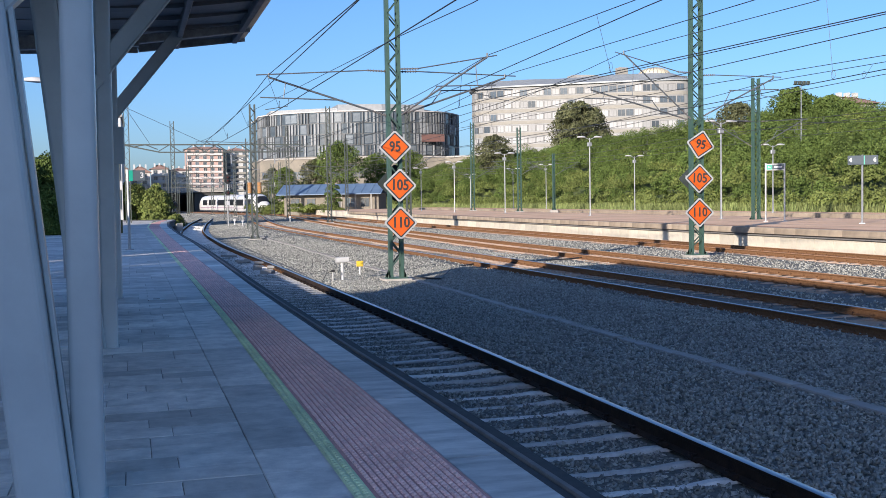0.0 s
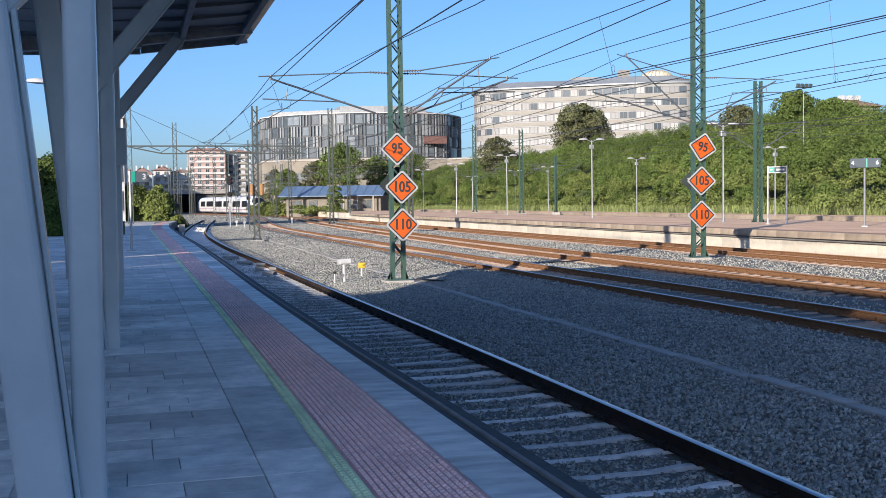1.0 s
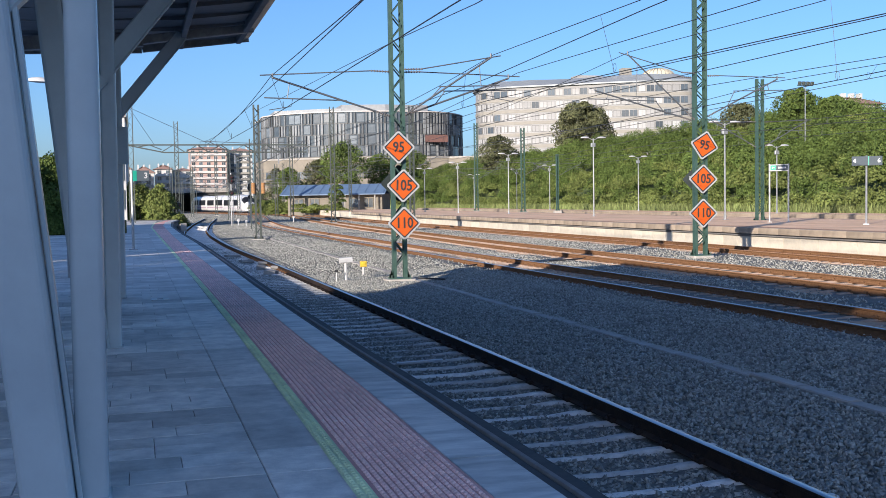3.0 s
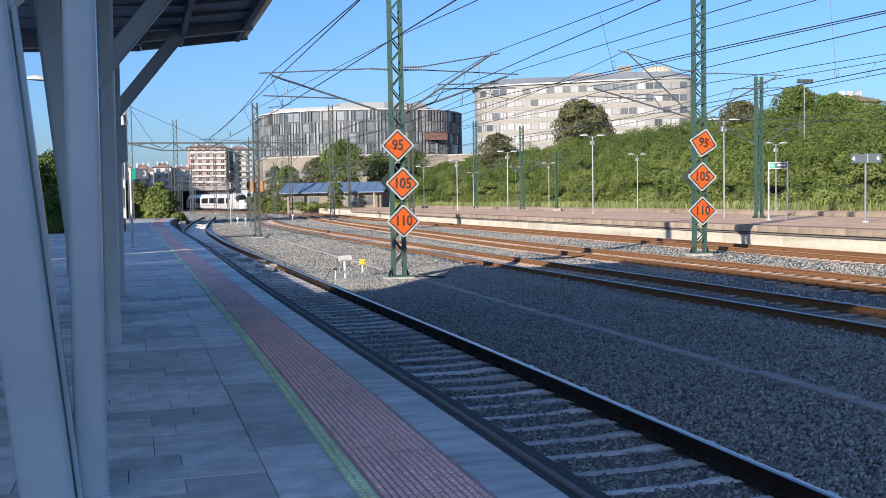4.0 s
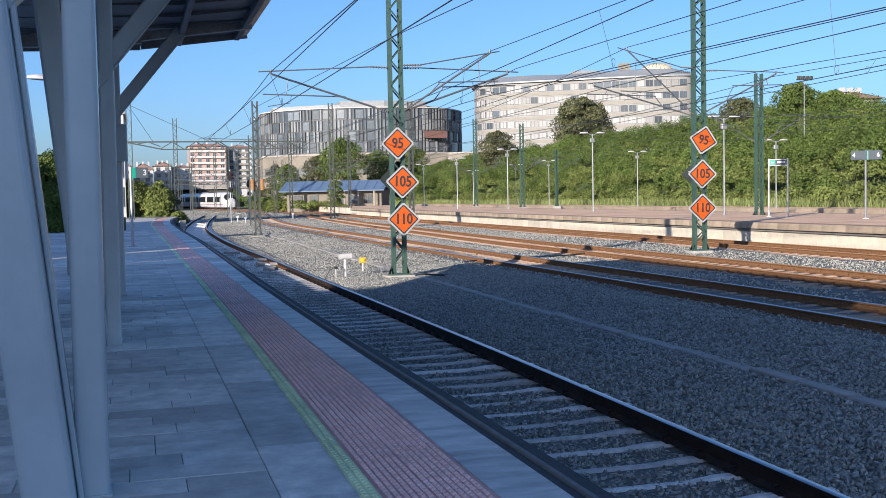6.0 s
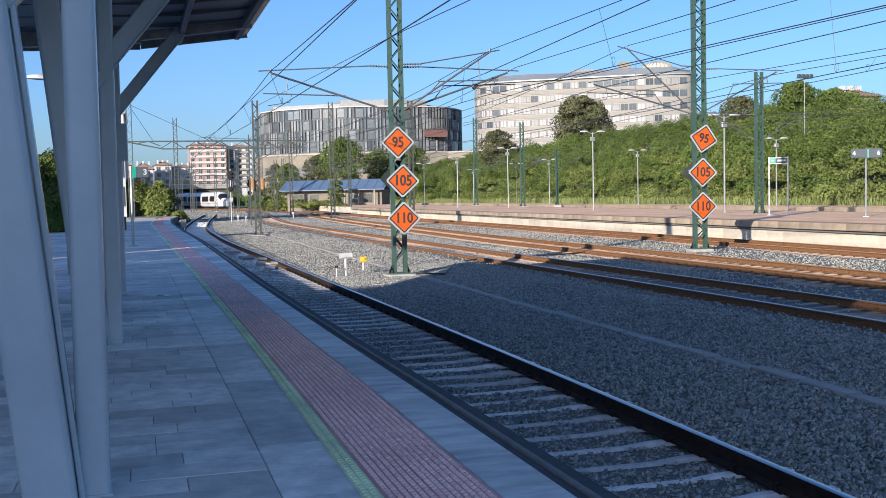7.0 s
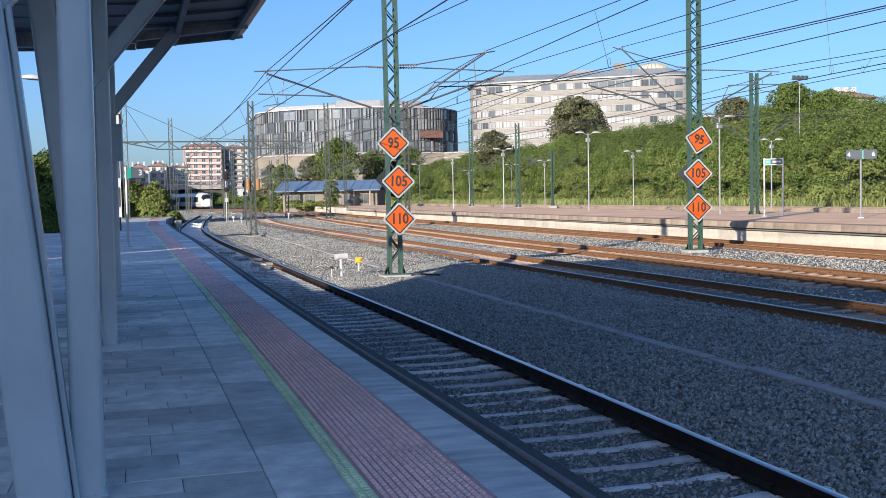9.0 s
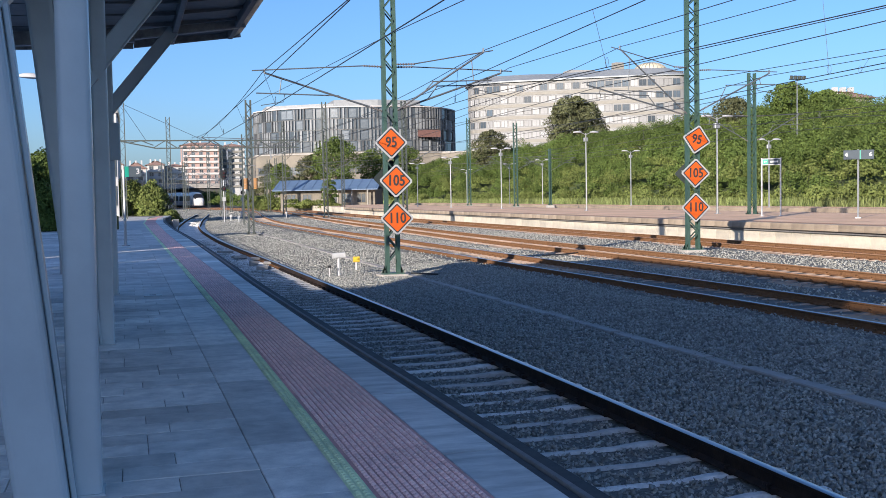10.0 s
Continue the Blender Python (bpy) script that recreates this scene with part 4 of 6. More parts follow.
def throat_masts():
    """Masts and cross spans of the overhead line before the bridge."""
    spots = ((3.2, 176), (20.5, 181), (7.5, 205), (28.5, 212), (9.0, 228), (26.0, 236), (7.0, 252), (25.0, 262), (5.5, 286), (20.0, 292), (2.0, 318), (15.5, 322))
    for k, (x, y) in enumerate(spots):
        lattice_mast(x, y, -0.8, 7.6 + 0.5 * (k % 3), 0.5, (GREYSTEEL, GREYSTEEL), "grey-green lattice mast in the station throat", 1.1, 0.3)
    for (xa, ya), (xb, yb) in zip(spots[::2], spots[1::2]):
        root = thing("cross_span", "thin wires spanning the tracks between two masts", "overhead line", group="cross spans")
        for z, sag in ((6.9, 0.9), (5.6, 0.08), (5.0, 0.05)):
            g = Geo()
            g.tube([(xa + (xb - xa) * q, ya + (yb - ya) * q, z - sag * 4 * q * (1 - q)) for q in np.linspace(0, 1, 9)], 0.022, 4)
            part("span_wire", g, GALV, root)
        for k in range(3):
            q = (k + 0.7) / 3.4
            x, y = xa + (xb - xa) * q, ya + (yb - ya) * q
            g = Geo()
            g.tube([(x, y, 5.6), (x + 0.15, y - 0.2, 4.7)], 0.03, 5)
            g.tube([(x - 0.9, y - 0.2, 4.95), (x + 0.5, y - 0.2, 4.7)], 0.03, 5)
            part("registration_arm", g, GALV, root)


throat_masts()


# ---- island platform ----
P2Z = 0.15


def island_platform():
    root = thing("platform_2", "pinkish paved island platform with pale panelled side wall", "platform", kind="structure")
    ys = np.arange(-14, 205.1, 3.0)
    edge = [(y, along(LINE4, y) + 1.72) for y in ys]
    back = [(y, along(LINE4, y) + 14.2) for y in ys]
    g = Geo()
    g.loft([[(along(edge, y) + 0.25, y, -1.4), (along(back, y), y, -1.4), (along(back, y), y, P2Z - 0.02), (along(edge, y) + 0.25, y, P2Z - 0.02)] for y in ys])
    part("platform_body", g, CONCRETE, root)
    g = Geo()
    polyline_strip(g, [(y, x + 0.9) for y, x in edge], [(y, x - 0.9) for y, x in back], -14, 204, P2Z, 3.0)
    part("surface", g, PLATSURF, root)
    g = Geo()
    polyline_strip(g, [(y, x + 0.35) for y, x in edge], [(y, x + 0.9) for y, x in edge], -14, 204, P2Z + 0.002, 3.0)
    part("red_strip", g, PLATRED, root, "worn red edge strip")
    g = Geo()
    polyline_strip(g, [(y, x - 0.9) for y, x in back], [(y, x - 0.5) for y, x in back], -14, 204, P2Z + 0.004, 3.0)
    part("far_strip", g, PLATRED, root, "worn red edge strip")
    me = Geo().loft([[(-0.05, y, -0.26), (0.40, y, -0.26), (0.40, y, 0.0), (-0.03, y, 0.0), (-0.05, y, -0.02)] for y in (-0.745, 0.745)]).mesh("coping", [COPING])
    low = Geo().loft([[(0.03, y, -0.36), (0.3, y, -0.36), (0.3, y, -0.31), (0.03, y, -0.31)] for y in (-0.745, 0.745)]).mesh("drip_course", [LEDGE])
    panel = Geo().loft([[(0.10, y, -1.15), (0.2, y, -1.15), (0.2, y, -0.40), (0.10, y, -0.40)] for y in (-0.585, 0.585)]).mesh("wall_panel", [WALLWHITE])
    for i in range(84):
        y = 20 + 1.5 * i
        m = Matrix.Translation((along(edge, y), y, P2Z)) @ pose(0, 0, 0, 0, 0, -math.degrees(heading(edge, y)))
        part("coping", me, None, root, at=m)
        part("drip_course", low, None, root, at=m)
    for i in range(108):
        y = 20 + 1.2 * i
        m = Matrix.Translation((along(edge, y), y, P2Z)) @ pose(0, 0, 0, 0, 0, -math.degrees(heading(edge, y)))
        part("wall_panel", panel, None, root, at=m)
    g = Geo()
    g.loft([[(along(edge, y) + 0.10, y, -1.2), (along(edge, y) + 0.3, y, -1.2), (along(edge, y) + 0.3, y, P2Z), (along(edge, y), y, P2Z)] for y in np.arange(148, 204, 3.0)])
    part("far_wall", g, WALLWHITE, root)
    return root


island_platform()


def platform_far():
    root = thing("platform_3", "low brown far platform below the wooded slope", "platform", kind="structure")
    ys = np.arange(-14, 205, 3.0)
    off = 23.2
    g = Geo()
    g.loft([[(along(LINE4, y) + off, y, -1.4), (along(LINE4, y) + off + 3.5, y, -1.4), (along(LINE4, y) + off + 3.5, y, 0.12), (along(LINE4, y) + off, y, 0.12)] for y in ys])
    part("platform_body", g, COPING, root)
    g = Geo()
    polyline_strip(g, [(y, along(LINE4, y) + off + 0.05) for y in ys], [(y, along(LINE4, y) + off + 3.4) for y in ys], -14, 204, 0.125, 3.0)
    part("surface", g, PLATSURF, root)
    bed = Geo()
    polyline_strip(bed, [(y, along(LINE4, y) + 14.2) for y in ys], [(y, along(LINE4, y) + off) for y in ys], -14, 204, -0.72, 3.0)
    tagged(part("far_trackbed", bed, FARBALLAST), "rust-stained ballast of the far tracks", "ballast", kind="structure")
    for k, o in enumerate((16.4, 20.9)):
        line = [(y, along(LINE4, y) + o) for y in ys]
        t = thing("track_%d" % (5 + k), "rusty far track beyond the island platform", "railway track", kind="structure")
        for s in (-0.87, 0.87):
            part("rail", sweep_line(line, s, RAILPROFILE, RAIL_Z - 0.163, -14, 200, RAILSLOTS), [RUST, RUSTHEAD], t)
    return root


platform_far()


def lamp_post(x, y, z, h, arms=(-1, 1), label="pale double-headed platform lamp on a slim pole", speaker=True):
    root = thing("platform_lamp", label, "lamp", pose(x, y, z), "platform lamps")
    g = Geo()
    g.tube([(0, 0, 0), (0, 0, 0.25), (0, 0, 0.26), (0, 0, h)], [0.085, 0.085, 0.06, 0.045], 8)
    g.beam((0, 0, 0), (0, 0, 0.02), 0.3, 0.3, 0.02, up=(0, 1, 0))
    part("pole", g, GALV, root, smooth=True)
    for s in arms:
        g = Geo()
        g.tube([(0, 0, h - 0.12), (s * 0.35, 0, h + 0.03), (s * 0.5, 0, h + 0.05)], 0.03, 6)
        part("arm", g, GALV, root)
        g = Geo()
        rings = []
        for k in range(7):
            a = k / 6
            w = 0.05 + 0.13 * math.sin(math.pi * min(1, a * 0.85 + 0.12))
            rings.append([(s * (0.38 + 0.62 * a), math.cos(t) * w, h + 0.05 + (0.10 if math.sin(t) > 0 else 0.03) * math.sin(t) * (0.4 + w * 4)) for t in np.linspace(0, 2 * math.pi, 9)[:-1]])
        g.loft(rings)
        part("lamp_head", g, WHITE, root, "pale lamp head", smooth=True)
    if speaker:
        g = Geo()
        g.beam((-0.04, -0.05, h - 0.62), (-0.04, -0.05, h - 0.34), 0.34, 0.22, 0.03, up=(0, 1, 0))
        part("loudspeaker", g, GALV, root, "small grey loudspeaker")
    return root


for x, y, h in ((32.2, 74.3, 5.85), (32.2, 55.3, 5.6), (33.2, 97.0, 5.7), (32.2, 111.0, 5.4), (33.6, 131.0, 5.4), (36.0, 152.0, 5.4)):
    lamp_post(x, y, P2Z, h)
for x, y, h in ((47.9, 99.2, 5.5), (49.0, 127.0, 5.6), (46.9, 72.8, 5.2), (50.0, 142.5, 5.6), (51.5, 168.0, 5.5)):
    lamp_post(x, y, 0.12, h)
lamp_post(67.4, 99.3, 5.0, 8.3, (), "tall pale floodlight pole among the trees", False)


def flood_head():
    root = thing("floodlight", "bank of grey floodlights on a tall pole", "floodlight", pose(67.4, 99.3, 13.3))
    for i in range(4):
        g = Geo()
        g.beam((-0.75 + 0.5 * i, -0.1, -0.12), (-0.75 + 0.5 * i, -0.2, 0.22), 0.34, 0.25, 0.03, up=(0, 1, 0))
        part("lamp_head", g, GREYSTEEL, root)
    g = Geo()
    g.beam((-0.95, 0, -0.15), (0.95, 0, -0.15), 0.09, 0.09)
    part("crossbar", g, GREYSTEEL, root)


flood_head()


def station_name_sign():
    root = thing("station_sign", "green and white station direction sign on two white posts", "sign", pose(30.95, 47.85, P2Z, 0, 0, -33))
    for s in (-0.46, 0.46):
        g = Geo()
        g.tube([(s, 0, 0), (s, 0, 2.98)], 0.042, 8)
        g.beam((s, 0, 0), (s, 0, 0.03), 0.22, 0.22, up=(0, 1, 0))
        part("post", g, WHITE, root)
    g = Geo()
    g.beam((-0.46, 0, 2.78), (0.46, 0, 2.78), 0.07, 0.34, 0.01)
    part("board", g, WHITE, root)
    g = Geo()
    g.box(-0.42, -0.14, -0.042, -0.036, 2.65, 2.91)
    part("green_field", g, TEAL, root, "green arrow field")
    g = Geo()
    g.box(-0.14, 0.43, -0.042, -0.036, 2.65, 2.91)
    part("grey_field", g, SIGNGREY, root)
    g = Geo()
    g.box(-0.05, 0.34, -0.047, -0.042, 2.74, 2.83)
    part("name_bar", g, WHITE, root, "white bar of lettering")
    g = Geo()
    g.add([(-0.36, -0.047, 2.78), (-0.29, -0.047, 2.72), (-0.29, -0.047, 2.765), (-0.21, -0.047, 2.765), (-0.21, -0.047, 2.795), (-0.29, -0.047, 2.795), (-0.29, -0.047, 2.84)], [(0, 1, 2, 3, 4, 5, 6)])
    part("arrow", g, WHITE, root)
    return root


station_name_sign()


def flag_sign(x, y, z, left, right, h, turn=-33, pole_h=3.1):
    root = thing("track_number_sign", "grey platform number sign with a green field on a pale pole", "sign", pose(x, y, z, 0, 0, turn), "platform number signs")
    g = Geo()
    g.tube([(0, 0, 0), (0, 0, 0.12), (0, 0, pole_h)], [0.06, 0.047, 0.042], 8)
    g.beam((0, 0, 0), (0, 0, 0.04), 0.28, 0.28, 0.02, up=(0, 1, 0))
    part("pole", g, GALV, root, smooth=True)
    g = Geo()
    g.beam((left, -0.06, pole_h - h / 2 - 0.03), (right, -0.06, pole_h - h / 2 - 0.03), 0.06, h, 0.01)
    part("board", g, SIGNGREY, root)
    return root


S6 = flag_sign(31.05, 41.1, P2Z, -0.62, 0.66, 0.42, -37)
for txt, sx in (("4", -0.5), ("6", 0.52)):
    me = letters(txt, 0.25)
    me.materials.append(GALV)
    part("number", me, None, S6, "pale numeral %s" % txt, at=pose(sx, -0.095, 2.86))
g = Geo()
g.box(0.06, 0.11, -0.098, -0.09, 2.66, 3.06)
part("green_field", g, TEAL, S6)
S3 = flag_sign(-0.62, 37.9, 0.0, 0.03, 0.58, 0.36, 2, 2.74)
g = Geo()
g.box(0.04, 0.17, -0.098, -0.09, 2.35, 2.71)
part("green_field", g, TEAL, S3)
me = letters("3", 0.27)
me.materials.append(WHITE)
part("number", me, None, S3, "white numeral 3", at=pose(0.47, -0.095, 2.53))


# ---- small trackside things ----
def trackside():
    root = thing("track_indicator", "white box on a white post beside the track", "track indicator", pose(5.45, 30.7, -0.80))
    g = Geo()
    g.tube([(0, 0, 0), (0, 0, 0.56)], 0.045, 8)
    part("post", g, WHITE, root)
    g = Geo()
    g.beam((0, 0, -0.04), (0, 0, 0.04), 0.36, 0.34, 0.03, up=(0, 1, 0))
    part("footing", g, CONCRETE, root)
    g = Geo()
    g.beam((-0.19, 0, 0.62), (0.19, 0, 0.64), 0.16, 0.15, 0.02)
    g.beam((-0.12, -0.085, 0.62), (0.0, -0.085, 0.62), 0.02, 0.09)
    part("head", g, WHITE, root)
    root = thing("yellow_marker", "small yellow capped marker post in the ballast", "marker", pose(6.42, 33.0, -0.80))
    g = Geo()
    g.tube([(0, 0, 0), (0, 0, 0.34)], 0.035, 8)
    part("post", g, WHITE, root)
    g = Geo()
    g.beam((-0.1, 0, 0.36), (0.1, 0, 0.36), 0.12, 0.18, 0.03)
    g.tube([(0, -0.07, 0.4), (0, -0.12, 0.4)], 0.04, 8)
    part("cap", g, YELLOW, root)
    root = thing("cable_stub", "thin white post with a black cable head", "marker", pose(5.12, 30.4, -0.80))
    g = Geo()
    g.tube([(0, 0, 0), (0, 0, 0.30)], 0.018, 6)
    part("post", g, WHITE, root)
    g = Geo()
    g.beam((-0.05, 0, 0.33), (0.05, 0, 0.33), 0.06, 0.07, 0.015)
    g.tube([(-0.04, 0, 0.33), (-0.2, -0.05, 0.26), (-0.34, -0.1, 0.02)], 0.010, 5)
    part("cable_head", g, BLACK, root)
    # First three tubes draw the mast's cast shadow; the last is a cable.
    for pts in ([(7.4, 29.8, -0.70), (8.1, 29.5, -0.74), (8.8, 31.4, -0.73), (9.6, 33.4, -0.70), (10.4, 34.8, -0.72), (11.1, 35.4, -0.70)],
                [(12.3, 35.4, -0.72), (12.9, 35.6, -0.70), (13.1, 35.9, -0.68)], [(14.0, 36.4, -0.74), (15.2, 36.9, -0.74), (16.1, 37.1, -0.68)],
                [(6.9, 66.5, -0.74), (7.4, 70, -0.74), (7.9, 74, -0.74)]):
        g = Geo()
        g.tube(pts, 0.028, 6)
        tagged(part("shadow_cable", g, BLACK, smooth=True), "black tube over the ballast, for a mast shadow and a cable", "cable", "ground cables")
    g = Geo()
    g.beam((-0.33, 0, 0.0), (0.33, 0, 0.0), 0.10, 0.03, 0.006)
    tagged(part("white_board", g, WHITE, at=pose(3.62, 14.56, -0.755, 0, -2, -3)), "white flat board lying on the sleepers", "board")
    for x, y, s in ((4.2, 37.0, 0.5), (4.0, 40.0, 0.42), (3.5, 41.5, 0.5), (3.3, 46.0, 0.6)):
        g = Geo()
        g.beam((-s / 2, 0, 0.05), (s / 2, 0.06, 0.06), 0.34, 0.10, 0.02)
        tagged(part("concrete_block", g, CONCRETE, at=pose(x, y, -0.76, 0, 4, random.uniform(-30, 30))), "pale loose concrete block between the rails", "block", "loose blocks")


trackside()


def balance_weights():
    for x in (6.30, 6.92):
        root = thing("balance_weight", "stack of rusty balance weights hanging beside a mast", "balance weight", pose(x, 68.4, 2.15), "balance weights")
        for k in range(7):
            g = Geo()
            g.tube([(0, 0, 0.1 * k), (0, 0, 0.1 * k + 0.085)], 0.13, 12)
            part("weight", g, WEIGHT, root)
        g = Geo()
        g.tube([(0, 0, -0.08), (0, 0, 1.5)], 0.012, 6)
        part("rod", g, WIRE, root)
        g = Geo()
        g.beam((0, 0, 1.5), (6.6 - x, 0.2, 1.5), 0.06, 0.05)
        part("bracket", g, BRACKET, root)
    for x, y in ((8.7, 112.0), (9.0, 106.0), (12.2, 140.0), (16.5, 128.0)):
        root = thing("marker_post", "short white marker post in the ballast", "marker", pose(x, y, -0.82), "marker posts")
        g = Geo()
        g.tube([(0, 0, 0), (0, 0, 0.5)], 0.06, 8)
        part("post", g, WHITE, root)
        g = Geo()
        g.beam((0, 0, 0.5), (0, 0, 0.72), 0.26, 0.16, 0.03, up=(0, 1, 0))
        part("cap", g, WHITE, root)


balance_weights()


def colour_light_signal(x, y, h, heads):
    root = thing("light_signal", "black colour-light railway signal on a pale post", "signal", pose(x, y, -0.75, 0, 0, 8), "light signals")
    g = Geo()
    g.tube([(0, 0.1, 0), (0, 0.1, h)], 0.07, 8)
    g.beam((-0.2, 0.15, h - 0.9), (-0.2, 0.15, 0.3), 0.04, 0.04)
    g.beam((0.2, 0.15, h - 0.9), (0.2, 0.15, 0.3), 0.04, 0.04)
    part("post", g, GALV, root)
    for z, r, n in heads:
        g = Geo()
        ring = [(r * math.sin(a), r * math.cos(a) + (n - 1) * 0.22 * (1 if math.cos(a) > 0 else -1)) for a in np.linspace(0, 2 * math.pi, 17)[:-1]]
        g.loft([[(x, yy, z + zz) for x, zz in ring] for yy in (0.02, -0.03)])
        head = part("backboard", g, BLACK, root)
        g = Geo()
        for k in range(n):
            zz = z + (k - (n - 1) / 2) * 0.36
            g.tube([(0, -0.03, zz), (0, -0.18, zz)], 0.11, 10)
        part("hood", g, BLACK, head)
        g = Geo()
        for k in range(n):
            zz = z + (k - (n - 1) / 2) * 0.36
            g.tube([(0, -0.185, zz), (0, -0.188, zz)], 0.07, 10)
        part("lens", g, SIGNALRED, head)
    g = Geo()
    g.box(-0.17, 0.17, 0.0, 0.03, 2.1, 2.5)
    part("number_plate", g, WHITE, root)
    return root


colour_light_signal(7.9, 109.7, 5.4, ((4.75, 0.27, 2), (3.35, 0.27, 1)))
colour_light_signal(12.0, 135.0, 4.9, ((4.3, 0.26, 2), (3.1, 0.26, 1)))
colour_light_signal(2.9, 118.0, 2.6, ((2.2, 0.3, 1),))


def platform_things():
    lamp = thing("arm_lamp", "white street lamp head on an arm behind the columns", "lamp", pose(-1.70, 24.0, 0))
    g = Geo()
    g.tube([(0, 0, 0), (0, 0, 3.92), (-0.1, 0, 4.08), (-0.35, 0, 4.14)], [0.06, 0.05, 0.04, 0.03], 8)
    part("pole", g, GALV, lamp, smooth=True)
    g = Geo()
    rings = []
    for k in range(7):
        a = k / 6
        w = 0.03 + 0.10 * math.sin(math.pi * min(1, a * 0.8 + 0.15))
        rings.append([(-0.3 - 0.42 * a, math.cos(t) * w, 4.15 + (0.085 if math.sin(t) > 0 else 0.02) * math.sin(t) * (0.4 + 6 * w) + 0.03 * a) for t in np.linspace(0, 2 * math.pi, 11)[:-1]])
    g.loft(rings)
    part("lamp_head", g, WHITE, lamp, smooth=True)
    box = thing("junction_box", "grey electrical box fixed to a canopy column", "junction box", pose(-0.43, 18.10, 2.2))
    g = Geo()
    g.beam((0, 0, 0), (0, 0, 0.6), 0.20, 0.16, 0.015, up=(0, 1, 0))
    part("case", g, POST, box)
    g = Geo()
    g.beam((0, -0.085, 0.03), (0, -0.085, 0.57), 0.17, 0.012, up=(0, 1, 0))
    part("lid", g, POST, box)
    b = thing("litter_bin", "green litter bin on a post at the platform back", "litter bin", pose(-1.05, 40.0, 0))
    g = Geo()
    g.tube([(0, 0.1, 0), (0, 0.1, 1.05)], 0.03, 8)
    part("post", g, GALV, b)
    g = Geo()
    g.beam((0, 0, 0.52), (0, 0, 1.0), 0.36, 0.28, 0.04, up=(0, 1, 0))
    part("bucket", g, LEAFDARK, b)
    g = Geo()
    g.beam((0, -0.145, 0.62), (0, -0.145, 0.86), 0.22, 0.012, up=(0, 1, 0))
    part("panel", g, YELLOW, b)


platform_things()


def platform_details():
    cover = thing("service_cover", "small square steel service cover set in the paving", "service cover", pose(0.10, 17.75, 0.004, 0, 0, 1))
    part("plate", Geo().box(-0.14, 0.14, -0.16, 0.16, -0.01, 0.004), GALV, cover)
    part("keyhole", Geo().box(-0.05, 0.05, -0.05, 0.05, 0.004, 0.008), BLACK, cover)
    ramp = thing("ramp_wall", "low sloping concrete wall at the platform's end", "wall", pose(2.55, 96.0, 0))
    part("body", Geo().loft([[(x, -7, -0.8), (x, 9, -0.8), (x, 9, -0.65), (x, -7, 0.0)] for x in (-0.25, 0.2)]), CONCRETE, ramp)


platform_details()


def loose_blocks():
    for x, y, s, turn in ((3.64, 37.44, 0.28, 20), (3.74, 35.12, 0.42, -35), (3.69, 42.03, 0.24, 60)):
        g = Geo()
        g.beam((-s / 2, 0, 0.09), (s / 2, 0, 0.09), s * 0.6, 0.18, 0.02)
        tagged(part("concrete_block", g, CONCRETE, at=pose(x, y, bed_height(x, y) - 0.02, 0, 4, turn)), "loose broken concrete block lying on the ballast", "concrete block", "loose concrete blocks")


loose_blocks()

# ---- plants ----
def leaf_cards(rng, centres, radii, per, size):
    """Small tilted leaf pieces on the uneven shells of many clumps: numpy arrays of vertices and faces."""
    vs = []
    for (cx, cy, cz), (rx, ry, rz), n in zip(centres, radii, per):
        d = rng.normal(size=(n, 3))
        d /= np.linalg.norm(d, axis=1)[:, None]
        d[:, 2] = np.abs(d[:, 2]) * 1.1 - 0.25
        lump = 0.78 + 0.22 * np.sin(d[:, 0] * 5 + cx) * np.cos(d[:, 1] * 4 + cy) + rng.uniform(-0.22, 0.12, n)
        p = np.array([cx, cy, cz]) + d * np.array([rx, ry, rz]) * lump[:, None]
        nrm = d + rng.normal(scale=0.55, size=(n, 3))
        nrm /= np.linalg.norm(nrm, axis=1)[:, None]
        t = np.cross(nrm, rng.normal(size=(n, 3)))
        t /= np.linalg.norm(t, axis=1)[:, None] + 1e-9
        b = np.cross(nrm, t)
        s = size * rng.uniform(0.6, 1.4, n)[:, None]
        vs.append(np.stack([p - t * s - b * s * 0.5, p + t * s - b * s * 0.5, p + b * s], axis=1).reshape(-1, 3))
    v = np.concatenate(vs)
    f = np.arange(len(v)).reshape(-1, 3)
    return v, f


def cards_ob(name, v, f, mat, parent=None):
    ob = new(name, array_mesh(name, v, f, mat))
    if parent is not None:
        ob.parent = parent
    return ob


def foot_x(y):
    return along([(-60, 51), (60, 51), (90, 52), (140, 56), (180, 57), (230, 48), (260, 44)], y)


def hill_z(x, y):
    s = min(1.0, max(0.0, (x - foot_x(y)) / 27.0))
    h = along([(-60, 6.6), (92, 6.8), (108, 7.8), (118, 8.7), (150, 9.2), (200, 8.6), (240, 7.0), (270, 6.5)], y)
    z = -0.1 + h * s * s * (3 - 2 * s)
    return z + 0.06 * max(0.0, x - foot_x(y) - 27)


